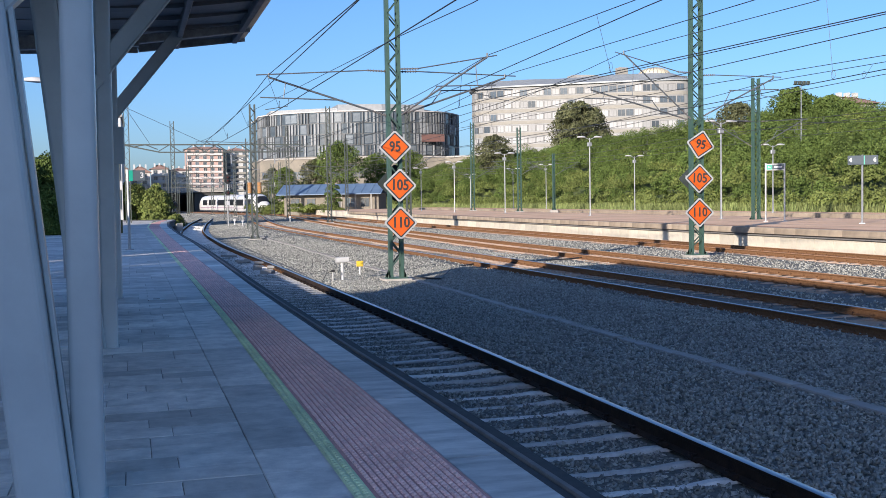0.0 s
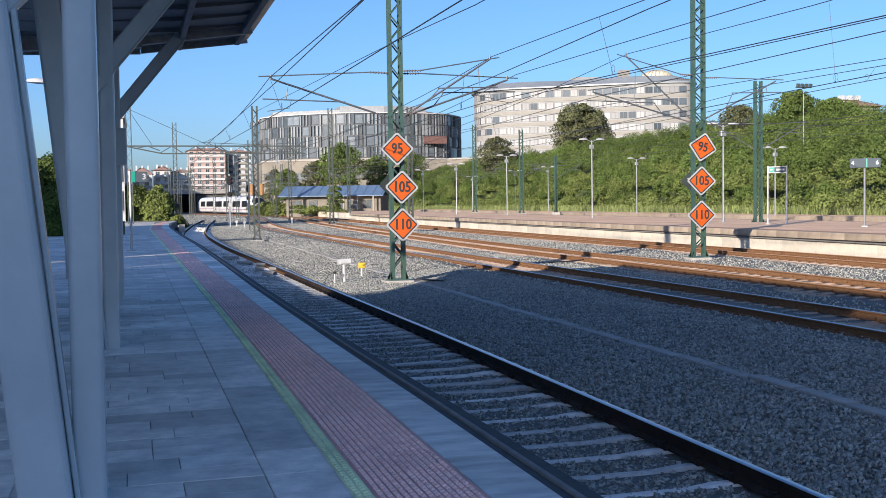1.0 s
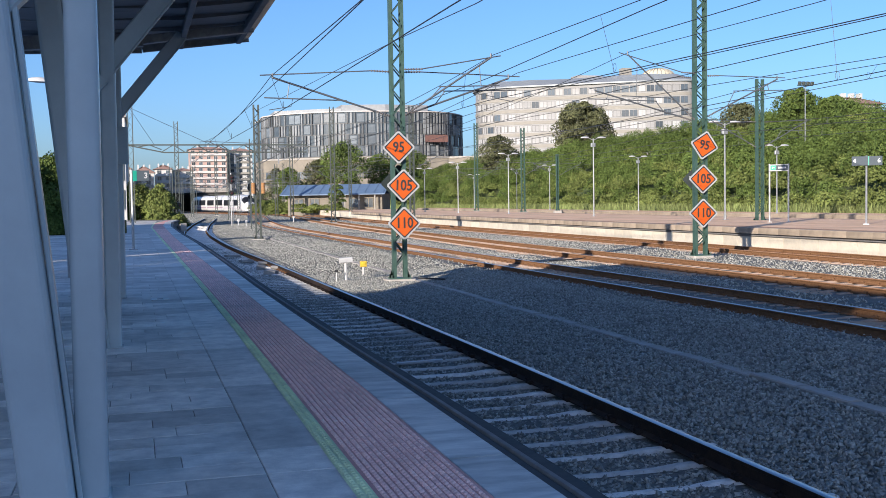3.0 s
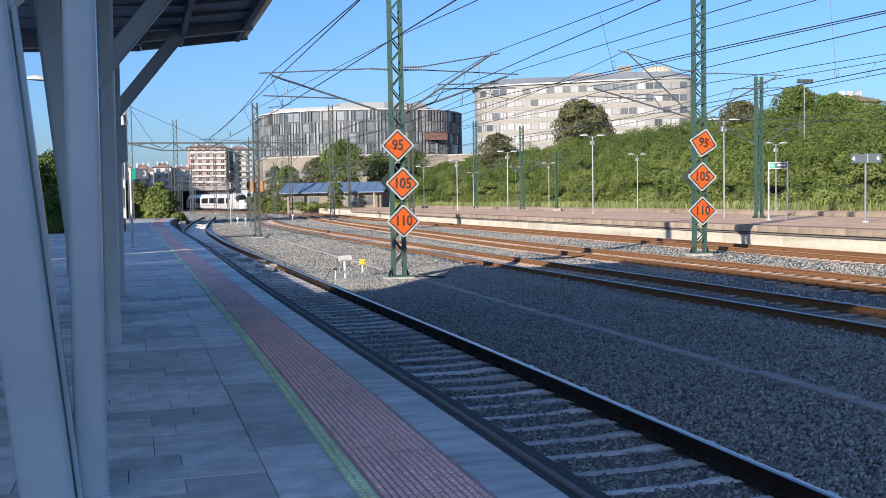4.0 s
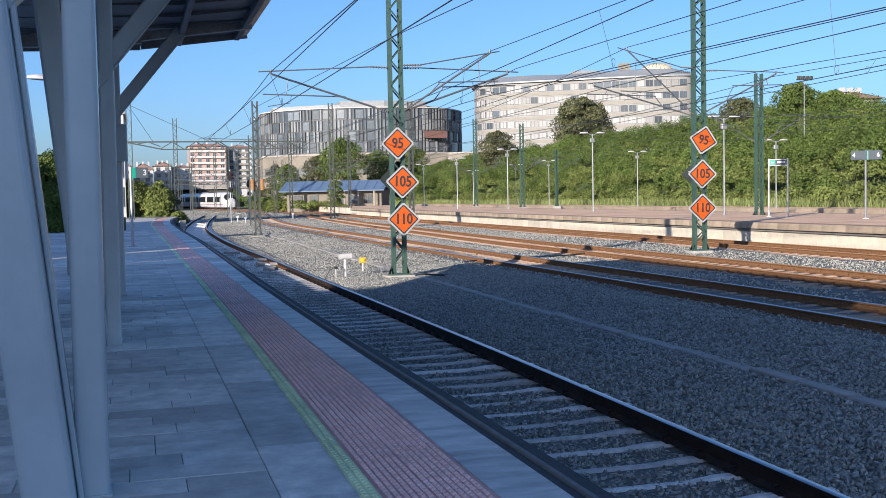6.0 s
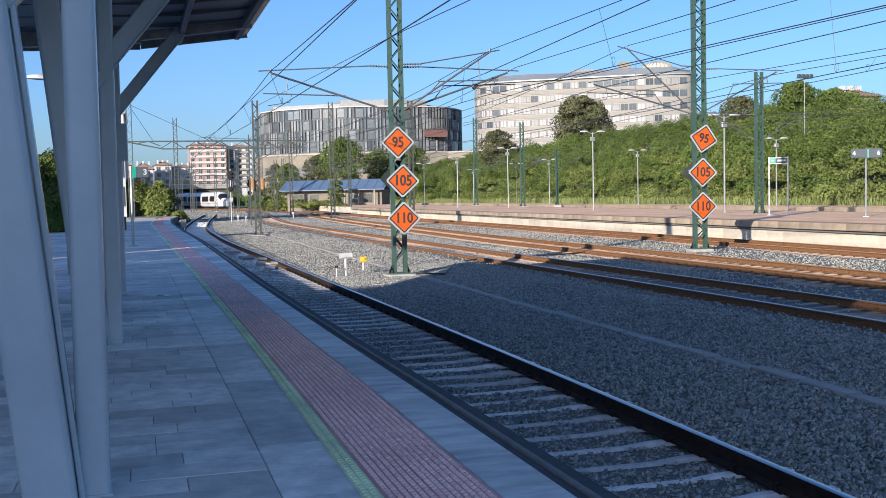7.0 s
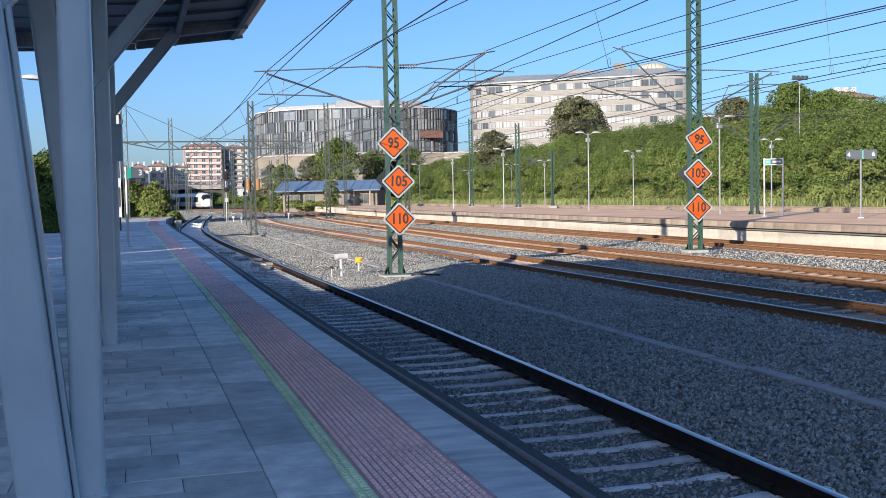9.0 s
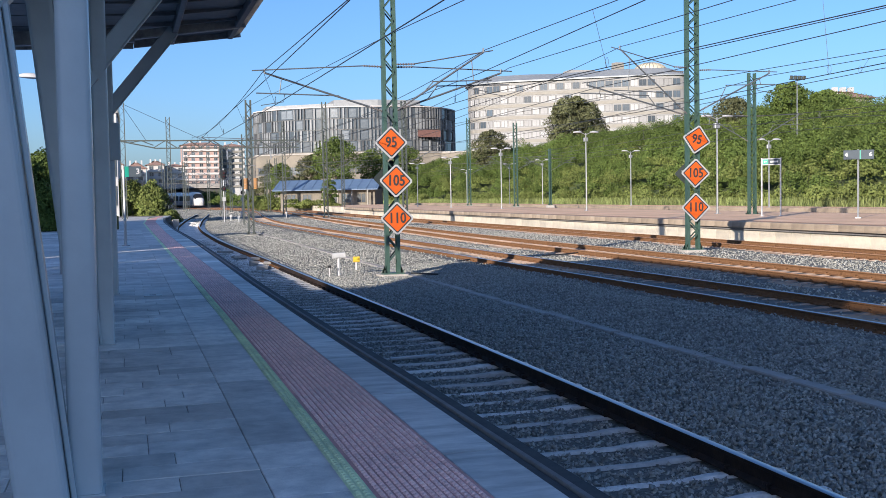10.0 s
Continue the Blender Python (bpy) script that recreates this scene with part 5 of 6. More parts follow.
def hillside():
    g = Geo()
    us = list(range(0, 30, 2)) + [40, 60, 100, 160]
    ys = list(range(-60, 276, 6))
    g.v = [(foot_x(y) + u, y, hill_z(foot_x(y) + u, y)) for y in ys for u in us]
    n = len(us)
    g.f = [(j * n + i, j * n + i + 1, (j + 1) * n + i + 1, (j + 1) * n + i) for j in range(len(ys) - 1) for i in range(n - 1)]
    g.s = [0] * len(g.f)
    tagged(part("hillside", g, UNDERGROWTH, smooth=True), "overgrown earth slope above the station", "slope", kind="structure")
    rng = np.random.default_rng(5)
    c, r, per = [], [], []
    pc, pr, pper = [], [], []
    for i in range(980):
        y = 20 + 242 * rng.random() ** 1.5
        u = 2.5 + 32 * rng.random() ** 0.8
        x = foot_x(y) + u
        s = rng.uniform(1.1, 2.9) * (0.7 if u < 8 else 1.0) * (0.95 if u > 20 else 1.0)
        c.append((x, y, hill_z(x, y) + 0.7 * s + 0.35))
        r.append((s * 1.1, s * 1.1, s * rng.uniform(0.9, 1.5)))
        per.append(int(680 * s))
    for i in range(800):
        y = 20 + 242 * rng.random() ** 1.5
        u = 0.5 + 26 * rng.random() ** 1.5
        x = foot_x(y) + u
        s = rng.uniform(0.6, 1.5)
        pc.append((x, y, hill_z(x, y) + 0.8 * s + (1.2 if u > 4 else 0.0)))
        pr.append((s * 1.2, s * 1.2, s))
        pper.append(int(330 * s))
    tagged(cards_ob("hillside_woods", *leaf_cards(rng, c, r, per, 0.098), LEAF), "dense green shrubs and low trees covering the slope", "woods", kind="stuff")
    tagged(cards_ob("hillside_shrubs", *leaf_cards(rng, pc, pr, pper, 0.10), LEAFPALE), "paler sunlit shrubs among the trees", "shrubs", kind="stuff")
    # tall grass along the foot
    vs = []
    for i in range(46000):
        y = rng.uniform(25, 250)
        x = foot_x(y) + rng.uniform(-1.4, 3.0)
        z = hill_z(x, y)
        h, w, a = rng.uniform(0.2, 1.0), rng.uniform(0.015, 0.05), rng.uniform(0, 3.1)
        dx, dy = w * math.cos(a), w * math.sin(a)
        lx, ly = rng.uniform(-0.3, 0.3, 2)
        vs += [(x - dx, y - dy, z), (x + dx, y + dy, z), (x + dx * 0.4 + lx, y + ly, z + h), (x - dx * 0.4 + lx, y + ly, z + h)]
    v = np.array(vs)
    tagged(cards_ob("tall_grass", v, np.arange(len(v)).reshape(-1, 4), GRASS), "tall dry yellow-green grass along the slope's foot", "grass", kind="stuff")


hillside()


def tree(x, y, z, height, width, mat, label, seed, base=0.25, cards=1500, size=0.32, cone=False):
    root = thing("tree", label, "tree", pose(x, y, z), "trees")
    rng = np.random.default_rng(seed)
    g = Geo()
    tw = 0.028 * height
    g.tube([(0, 0, -0.5), (0.02 * height, 0, height * 0.3), (-0.01 * height, 0.02 * height, height * 0.65), (0, 0, height * 0.9)], [tw * 1.4, tw, tw * 0.6, tw * 0.15], 8)
    for k in range(7):
        a, h0 = k * 2.4, height * (base + 0.08 * k)
        L = width * 0.36 * (1 - 0.08 * k)
        g.tube([(0, 0, h0), (L * 0.5 * math.cos(a), L * 0.5 * math.sin(a), h0 + 0.10 * height), (L * math.cos(a), L * math.sin(a), h0 + 0.16 * height)], [tw * 0.5, tw * 0.32, tw * 0.08], 5)
    part("trunk", g, BARK, root, "brown trunk and limbs")
    c, r, per = [], [], []
    n = 16
    for k in range(n):
        a, q = k * 2.4, (k + 0.5) / n
        zz = height * (base + (0.93 - base) * q)
        spread = (1 - q) if cone else math.sin(math.pi * (0.18 + 0.74 * q))
        rad = width * 0.30 * spread * rng.uniform(0.7, 1.1)
        s = width * (0.12 + 0.13 * spread) * rng.uniform(0.8, 1.25)
        c.append((rad * math.cos(a), rad * math.sin(a), zz))
        r.append((s, s, s * 0.85))
        per.append(int(cards * 1.8) // n)
    v, f = leaf_cards(rng, c, r, per, size * 0.72)
    cards_ob("crown", v, f, mat, root)
    return root


tree(89.5, 212.0, 8.0, 14.0, 15.5, LEAFDARK, "large dark dense broadleaf tree before the white building", 1, 0.18, 9000, 0.30)
tree(40.0, 227.0, 3.0, 11.0, 13.0, LEAF, "spreading green tree below the grey building", 2, 0.2, 5200, 0.24)
tree(35.5, 232.0, 2.0, 9.0, 8.0, LEAFDARK, "dark green tree beside the retaining wall", 3, 0.2, 3600, 0.22)
tree(28.2, 248.0, -0.5, 10.4, 6.4, LEAFDARK, "narrow dark green tree near the tracks", 4, 0.12, 3600, 0.17)
tree(30.3, 178.0, -0.3, 5.2, 3.4, LEAF, "small rounded green tree by the low house", 5, 0.1, 2400, 0.13)
tree(29.5, 236.0, 0.0, 9.5, 7.5, LEAF, "green tree before the retaining wall", 11, 0.2, 3600, 0.22)
tree(62.0, 252.0, 5.0, 8.5, 9.0, LEAF, "green tree below the retaining wall", 12, 0.2, 3600, 0.22)
tree(51.0, 240.0, 3.5, 9.0, 9.0, LEAF, "green tree below the retaining wall", 6, 0.2, 3600, 0.22)
tree(68.0, 205.0, 6.0, 8.5, 9.0, LEAFDARK, "dark green tree at the edge of the slope", 7, 0.15, 4000, 0.22)
tree(79.0, 118.0, 9.6, 5.2, 7.0, LEAF, "green tree on the crest of the slope", 8, 0.2, 3600, 0.18)
tree(81.0, 113.5, 9.0, 4.4, 6.0, LEAF, "broad green tree on the crest of the slope", 9, 0.2, 4000, 0.18)
tree(77.0, 128.0, 9.2, 4.6, 7.0, LEAFDARK, "dark tree on the crest of the slope", 10, 0.2, 3200, 0.18)


def bushes():
    rng = np.random.default_rng(8)
    for label, centre, rad, n, mat, seed in (
            ("tall clipped dark green hedge behind the platform", (-5.4, 60.5, 1.6), (2.5, 1.8, 3.4), 30000, LEAF, 1),
            ("leafy green bush at the end of the platform", (-0.4, 114.0, 1.1), (3.2, 2.0, 3.3), 12000, LEAFPALE, 2),
            ("leafy green bush at the end of the platform", (1.9, 115.5, 0.3), (2.3, 1.6, 2.2), 8000, LEAFPALE, 3),
            ("yellowish low bush at the end of the platform", (2.7, 113.0, -0.2), (0.9, 1.0, 0.9), 2200, LEAFPALE, 4),
            ("green bush on the bank below the low house", (26.0, 184.0, 0.2), (3.0, 1.5, 1.3), 3000, LEAFPALE, 5),
            ("green bush on the bank below the low house", (20.5, 190.0, 0.1), (2.4, 1.5, 1.4), 3000, LEAFPALE, 6),
            ("pale green bank of tall weeds before the low house", (23.5, 199.0, 0.0), (3.4, 1.6, 1.5), 4000, LEAFPALE, 11),
            ("pale green bank of tall weeds before the low house", (29.0, 172.0, 0.2), (2.6, 1.4, 1.2), 3000, LEAFPALE, 12),
            ("pale green bank of tall weeds beside the tracks", (23.0, 222.0, 0.3), (4.0, 2.0, 2.0), 5000, LEAFPALE, 13),
            ("pale green bank of tall weeds beside the tracks", (27.5, 214.0, 0.4), (3.4, 2.0, 1.8), 4000, LEAFPALE, 14),
            ("green bank of shrubs beside the tracks", (24.5, 246.0, 0.6), (5.0, 6.0, 2.4), 6000, LEAF, 7),
            ("green bank of shrubs beyond the tracks", (21.0, 312.0, 1.8), (6.0, 5.0, 4.0), 7000, LEAF, 9),
            ("green bank of shrubs beyond the tracks", (31.0, 306.0, 2.0), (7.0, 5.0, 4.6), 8000, LEAFDARK, 10),
            ("green bank of shrubs beside the tracks", (20.5, 280.0, 0.8), (4.0, 9.0, 2.6), 6000, LEAF, 8)):
        root = thing("bush", label, "bush", pose(*centre), "bushes")
        c = [(rng.uniform(-0.55, 0.55) * rad[0], rng.uniform(-0.55, 0.55) * rad[1], rng.uniform(-0.5, 0.5) * rad[2]) for _ in range(14)]
        r = [tuple(q * rng.uniform(0.42, 0.6) for q in rad) for _ in c]
        v, f = leaf_cards(rng, c, r, [2 * n // 14] * 14, 0.065 if rad[0] < 2.8 else 0.11)
        cards_ob("leaves", v, f, mat, root)
        g = Geo()
        for k in range(5):
            a = k * 1.3
            g.tube([(0.1 * math.cos(a), 0.1 * math.sin(a), -rad[2] - 0.4), (0.45 * rad[0] * math.cos(a), 0.45 * rad[1] * math.sin(a), 0.3 * rad[2])], [0.06, 0.02], 5)
        part("stems", g, BARK, root)


bushes()


# ---- buildings ----
def resample(pts, step):
    """Points every step metres along a polyline, with the outward normal (to the right of its run)."""
    out, left = [], step / 2
    for a, b in zip(pts, pts[1:]):
        a, b = Vector(a), Vector(b)
        L = (b - a).length
        d = (b - a) / L
        while left < L:
            p = a + d * left
            out.append((p, Vector((d.y, -d.x))))
            left += step
        left -= L
    return out


def curve2d(pts, n=6):
    """A smooth line through the points."""
    out = []
    for i in range(len(pts) - 1):
        p0, p1, p2, p3 = (Vector(pts[max(0, min(len(pts) - 1, i + k))]) for k in (-1, 0, 1, 2))
        for j in range(n):
            t = j / n
            out.append(tuple(0.5 * ((2 * p1) + (p2 - p0) * t + (2 * p0 - 5 * p1 + 4 * p2 - p3) * t * t + (3 * p1 - p0 - 3 * p2 + p3) * t ** 3)))
    return out + [tuple(pts[-1])]


def shell(pts, back):
    """A closed outline: the front line and the same line moved back."""
    return list(pts) + [(x + back[0], y + back[1]) for x, y in reversed(pts)]


def window_mesh(w, h, pane, frame_mat, mull=1):
    """Meshes of a frame, a pane and its glazing bars."""
    t = 0.07

    def ring(k, y):
        return [(-w / 2 - k, y, -k), (w / 2 + k, y, -k), (w / 2 + k, y, h + k), (-w / 2 - k, y, h + k)]

    f = Geo()
    f.loft([ring(t, 0.02), ring(t, -0.10), ring(0, -0.10), ring(0, 0.02)], caps=False)
    bars = []
    for k in range(mull):
        x = -w / 2 + w * (k + 1) / (mull + 1)
        bars.append(Geo().box(x - 0.04, x + 0.04, -0.08, 0.0, 0, h).mesh("glazing_bar", [frame_mat]))
    return f.mesh("window", [frame_mat]), Geo().box(-w / 2, w / 2, -0.03, 0.02, 0, h).mesh("pane", [pane]), bars


def window(meshes, root, at):
    ob = part("window", meshes[0], None, root, at=at)
    part("pane", meshes[1], None, ob)
    for b in meshes[2]:
        part("glazing_bar", b, None, ob)
    return ob


def wall_pose(p, nrm, z):
    return Matrix.Translation((p.x, p.y, z)) @ Matrix.Rotation(math.atan2(nrm.x, -nrm.y), 4, "Z")


def white_building():
    root = thing("white_building", "long curved white office building with window bands and a dome", "building")
    rng = random.Random(3)
    front = curve2d([(92.2, 298), (91.4, 292.6), (91.8, 290.6), (92.8, 288.1), (97.5, 282.9), (104.2, 278.6), (111.0, 274.6), (118.8, 269.4), (128.0, 264.0), (136.1, 260.3), (141.1, 259.6), (144.2, 263)])
    out = shell(front, (7, 16))
    g = Geo()
    g.prism(out, 0, 32.6)
    part("wall", g, WHITEFACADE, root)
    def eaves(off, z0, z1, name, mat):
        c = Vector((118, 288))
        ring = [tuple(Vector(p) + (Vector(p) - c).normalized() * off) for p in out]
        part(name, Geo().prism(ring, z0, z1), mat, root)
    eaves(0.9, 32.6, 32.95, "eaves_board", ZINC)
    g = Geo()
    c = Vector((118, 288))
    g.loft([[(*(Vector(p) + (Vector(p) - c).normalized() * o), z) for p in out] for o, z in ((0.8, 32.95), (-4.5, 34.9), (-8.0, 35.2))])
    part("roof", g, ZINC, root, "grey zinc roof")
    wins = [window_mesh(1.85, 1.65, GLASS, WINFRAME), window_mesh(1.85, 1.65, PALEBLIND, WINFRAME)]
    for st in range(6):
        z = 29.9 - 3.27 * st
        g = Geo()
        ring = [tuple(Vector(p) + (Vector(p) - c).normalized() * 0.14) for p in out]
        g.prism(ring, z - 1.05, z - 0.18)
        part("floor_band", g, BANDFACADE, root, "beige spandrel band")
        for p, nrm in resample(front[6:-6], 2.25):
            window(wins[1 if rng.random() < (0.5 if st == 0 else 0.93 if p.x < 116 else 0.7) else 0], root, wall_pose(p + nrm * 0.02, nrm, z + 0.18))
    for x, y, w, d, h in ((103.8, 297, 8, 5, 0.6), (120.3, 282, 7.5, 5, 0.9), (128.6, 274, 2.6, 2.6, 2.3)):
        g = Geo()
        g.box(x - w / 2, x + w / 2, y - d / 2, y + d / 2, 34.0, 35.2 + h)
        part("roof_block", g, WHITEFACADE if w > 5 else BANDFACADE, root)
    g = Geo()
    rings = []
    for k in range(6):
        a = k / 5 * math.pi / 2
        rings.append([(139.1 + 4.6 * math.cos(a) * math.cos(t), 275.0 + 4.6 * math.cos(a) * math.sin(t), 35.5 + 2.3 * math.sin(a)) for t in np.linspace(0, 2 * math.pi, 25)[:-1]])
    rings.insert(0, [(x, y, 34.0) for x, y, z in rings[0]])
    g.loft(rings)
    part("dome", g, DOME, root, "pale ribbed dome", smooth=True)
    for k in range(24):
        t = 2 * math.pi * k / 24
        g = Geo()
        g.tube([(139.1 + 4.65 * math.cos(a) * math.cos(t), 275.0 + 4.65 * math.cos(a) * math.sin(t), 35.5 + 2.35 * math.sin(a)) for a in np.linspace(0, 1.5, 6)], 0.09, 4)
        part("dome_rib", g, BANDFACADE, root)
    return root


white_building()


def grey_building():
    root = thing("grey_building", "modern curved grey building with vertical cladding fins", "building")
    rng = random.Random(9)
    front = curve2d([(35.0, 345), (34.9, 336.5), (39, 328.5), (46, 321), (57, 314.5), (70, 312), (80, 312.6), (88.5, 316.5), (96.5, 328), (97.6, 337)])
    out = shell(front, (0, 24))
    c = Vector((64, 340))
    part("wall", Geo().prism(out, -1.6, 28.3), GLASS, root, "dark glazed wall")
    ring = [tuple(Vector(p) + (Vector(p) - c).normalized() * 0.5) for p in out]
    part("roof_edge", Geo().prism(ring, 28.3, 28.6), PINKWHITE, root, "pale parapet edge")
    part("base", Geo().prism(ring, 5, 15.0), BEIGEWALL, root)
    for st in range(4):
        z = 15.0 + 3.28 * st
        part("floor_edge", Geo().prism([tuple(Vector(p) + (Vector(p) - c).normalized() * 0.15) for p in out], z, z + 0.28), CLAD, root)
    fins, lights = {}, Geo().box(-1.05, 1.05, -0.06, 0.05, 0.35, 2.75).mesh("pane", [PALEGLASS])
    for w in (0.34, 0.5, 0.72):
        for m in (CLAD, CLADLIGHT):
            fins[w, m] = Geo().box(-w / 2, w / 2, -0.42, 0.05, 0, 3.08).mesh("fin", [m])
    for st in range(4):
        z = 15.2 + 3.28 * st
        skip = 0
        for k, (p, nrm) in enumerate(resample(front, 1.12)):
            if skip:
                skip -= 1
                continue
            if rng.random() < 0.09 and k > 8:
                part("pane", lights, None, root, "window with a pale reflection put into its colour", at=wall_pose(p + nrm * 0.04 + Vector((nrm.y, -nrm.x)) * -0.55, nrm, z))
                skip = 1
                continue
            if rng.random() < 0.10:
                continue
            part("fin", fins[rng.choice((0.34, 0.5, 0.5, 0.72)), CLADLIGHT if rng.random() < 0.62 else CLAD], None, root, at=wall_pose(p, nrm, z))
    for pts, z1 in (([(38, 336), (52, 326), (58, 324), (58, 340), (38, 350)], 30.2), ([(57, 323), (70, 320), (84, 322), (84, 338), (57, 340)], 31.2), ([(84, 324), (91, 332), (88, 344), (80, 344)], 30.0)):
        part("roof_plant", Geo().prism(pts, 28.0, z1), CLADLIGHT, root, "grey roof plant enclosure")
    g = Geo()
    g.box(80.5, 87.5, 313.2, 314.0, 19.2, 21.4)
    part("red_panel", g, RUSTPANEL, root, "rust-red facade panel", at=pose(0, -1.6, 0))
    return root


grey_building()


def retaining_wall():
    root = thing("retaining_wall", "long beige retaining wall below the grey building", "wall")
    front = [(31, 304), (36, 298), (58, 287), (81, 288), (96, 276)]
    part("wall", Geo().prism(shell(front, (0, 3)), -1, 13.4), BEIGEWALL, root)
    part("coping", Geo().prism([(x, y - 0.3) if i < len(front) else (x, y) for i, (x, y) in enumerate(shell(front, (0, 3)))], 13.4, 13.8), CONCRETE, root)
    for p, nrm in resample(front[:3], 5.5):
        window(window_mesh(3.6, 2.0, GLASS, BEIGEWALL, 3), root, wall_pose(p, nrm, 8.0))
    return root


retaining_wall()


def apartment(x0, x1, y, z1, depth, mats, floors, label, roof, seed):
    root = thing("apartment_block", label, "building", group="apartment blocks")
    rng = random.Random(seed)
    part("wall", Geo().box(x0, x1, y, y + depth, -1, z1), mats[0], root)
    cx = (x0 + x1) / 2
    g = Geo()
    g.loft([[(x0 - 0.8, y - 0.8, z1), (x1 + 0.8, y - 0.8, z1), (x1 + 0.8, y + depth, z1), (x0 - 0.8, y + depth, z1)],
            [(x0 + depth * 0.4, y + depth * 0.45, z1 + roof), (x1 - depth * 0.4, y + depth * 0.45, z1 + roof), (x1 - depth * 0.4, y + depth * 0.55, z1 + roof), (x0 + depth * 0.4, y + depth * 0.55, z1 + roof)]])
    part("roof", g, TILES, root, "red tiled roof")
    for k in range(3):
        xx = x0 + (x1 - x0) * (k + 0.8) / 3.5
        part("chimney", Geo().box(xx - 0.35, xx + 0.35, y + depth * 0.4, y + depth * 0.5, z1, z1 + roof + 0.7), PLASTER, root)
    win = window_mesh(1.7, 1.5, GLASS, mats[1])
    for f in range(floors):
        z = z1 - 3.0 * (f + 1)
        part("balcony", Geo().box(x0 + 0.6, x1 - 0.6, y - 0.9, y, z - 0.15, z + 0.85), mats[1], root, "pale balcony front")
        n = max(2, int((x1 - x0) / 3.4))
        for i in range(n):
            window(win, root, pose(x0 + (x1 - x0) * (i + 0.5) / n + rng.uniform(-0.2, 0.2), y - 0.02, z + 0.95))
    return root


apartment(19.5, 38.5, 558, 29.5, 14, (BRICKRED, PINKWHITE), 7, "tall apartment block in brick red and pale pink bands", 1.6, 1)
apartment(39.5, 52.0, 566, 29.0, 14, (PLASTER, BANDFACADE), 7, "tall greyish apartment block with a tiled roof", 1.8, 2)
apartment(-30, -8, 470, 17.0, 12, (PINKWHITE, PINKWHITE), 4, "distant grey apartment block", 3.0, 3)
apartment(-7, 1.5, 480, 15.5, 12, (PINKWHITE, WHITEFACADE), 4, "distant pale house with a red roof", 3.0, 4)
apartment(2.0, 9.5, 495, 17.5, 12, (PINKWHITE, PLASTER), 4, "distant pale grey apartment block", 2.0, 5)
apartment(10.0, 19.0, 505, 17.0, 12, (PLASTER, PLASTER), 4, "distant grey apartment block", 1.5, 6)
apartment(92.0, 104.0, 380, 24.0, 12, (WHITEFACADE, PINKWHITE), 3, "distant pale house between the large buildings", 3.0, 7)
apartment(121.6, 127.6, 165, 17.7, 10, (BANDFACADE, PINKWHITE), 2, "house with orange roof beyond the trees", 1.6, 8)
apartment(-75.0, -38.0, 330, 16.0, 12, (WHITEFACADE, PLASTER), 4, "distant pale apartment block behind the hedge", 2.0, 9)


def end_building():
    root = thing("end_building", "grey rendered building at the platform's end", "building")
    part("wall", Geo().box(-3.6, -2.35, 112, 126, -0.8, 10.4), PLASTER, root)
    part("parapet", Geo().box(-3.7, -2.2, 111.8, 126.2, 10.4, 10.8), CONCRETE, root)
    for k in range(3):
        window(window_mesh(0.7, 1.8, GLASS, GREYSTEEL), root, pose(-2.95, 111.98, 1.2 + 2.9 * k))
    # Hidden building, added only to cast shade on the passing train.
    b = thing("train_sun_block", "tall plain unseen building added to shade the train", "building")
    part("wall", Geo().box(-18, -12.6, 262, 345, -1, 16.0), PLASTER, b)
    part("roof", Geo().box(-18.2, -12.4, 261.6, 345.4, 16.0, 16.4), ZINC, b)


end_building()


def low_house():
    root = thing("low_house", "low beige railway building with a blue sheet roof", "building", pose(31.0, 185.0, 0, 0, 0, -24))
    part("wall", Geo().box(-8.4, 8.6, 0, 7, -0.9, 2.9), BEIGEWALL, root)
    g = Geo()
    g.loft([[(x, -1.6, 2.75), (x, 3.2, 4.5), (x, 8, 2.75), (x, 8, 2.9), (x, 3.2, 4.68), (x, -1.6, 2.9)] for x in (-9.4, 9.4)])
    part("roof", g, BLUEROOF, root, "blue sheet-metal roof")
    for i in range(12):
        x = -9 + 1.64 * i
        g = Geo()
        g.beam((x, -1.6, 2.93), (x, 3.2, 4.71), 0.08, 0.06)
        part("roof_seam", g, BLUEROOF, root)
    for x in (-6.4, -3.5, 1.2, 3.6, 6.2):
        window(window_mesh(1.5, 1.5, GLASS, BEIGEWALL), root, pose(x, -0.02, 0.6))
    for x in (-0.3, 2.3, 4.8, 7.6):
        g = Geo()
        g.beam((x, -1.3, -0.9), (x, -1.3, 2.75), 0.25, 0.25, 0.02, up=(0, 1, 0))
        part("porch_post", g, BANDFACADE, root)
    return root


low_house()


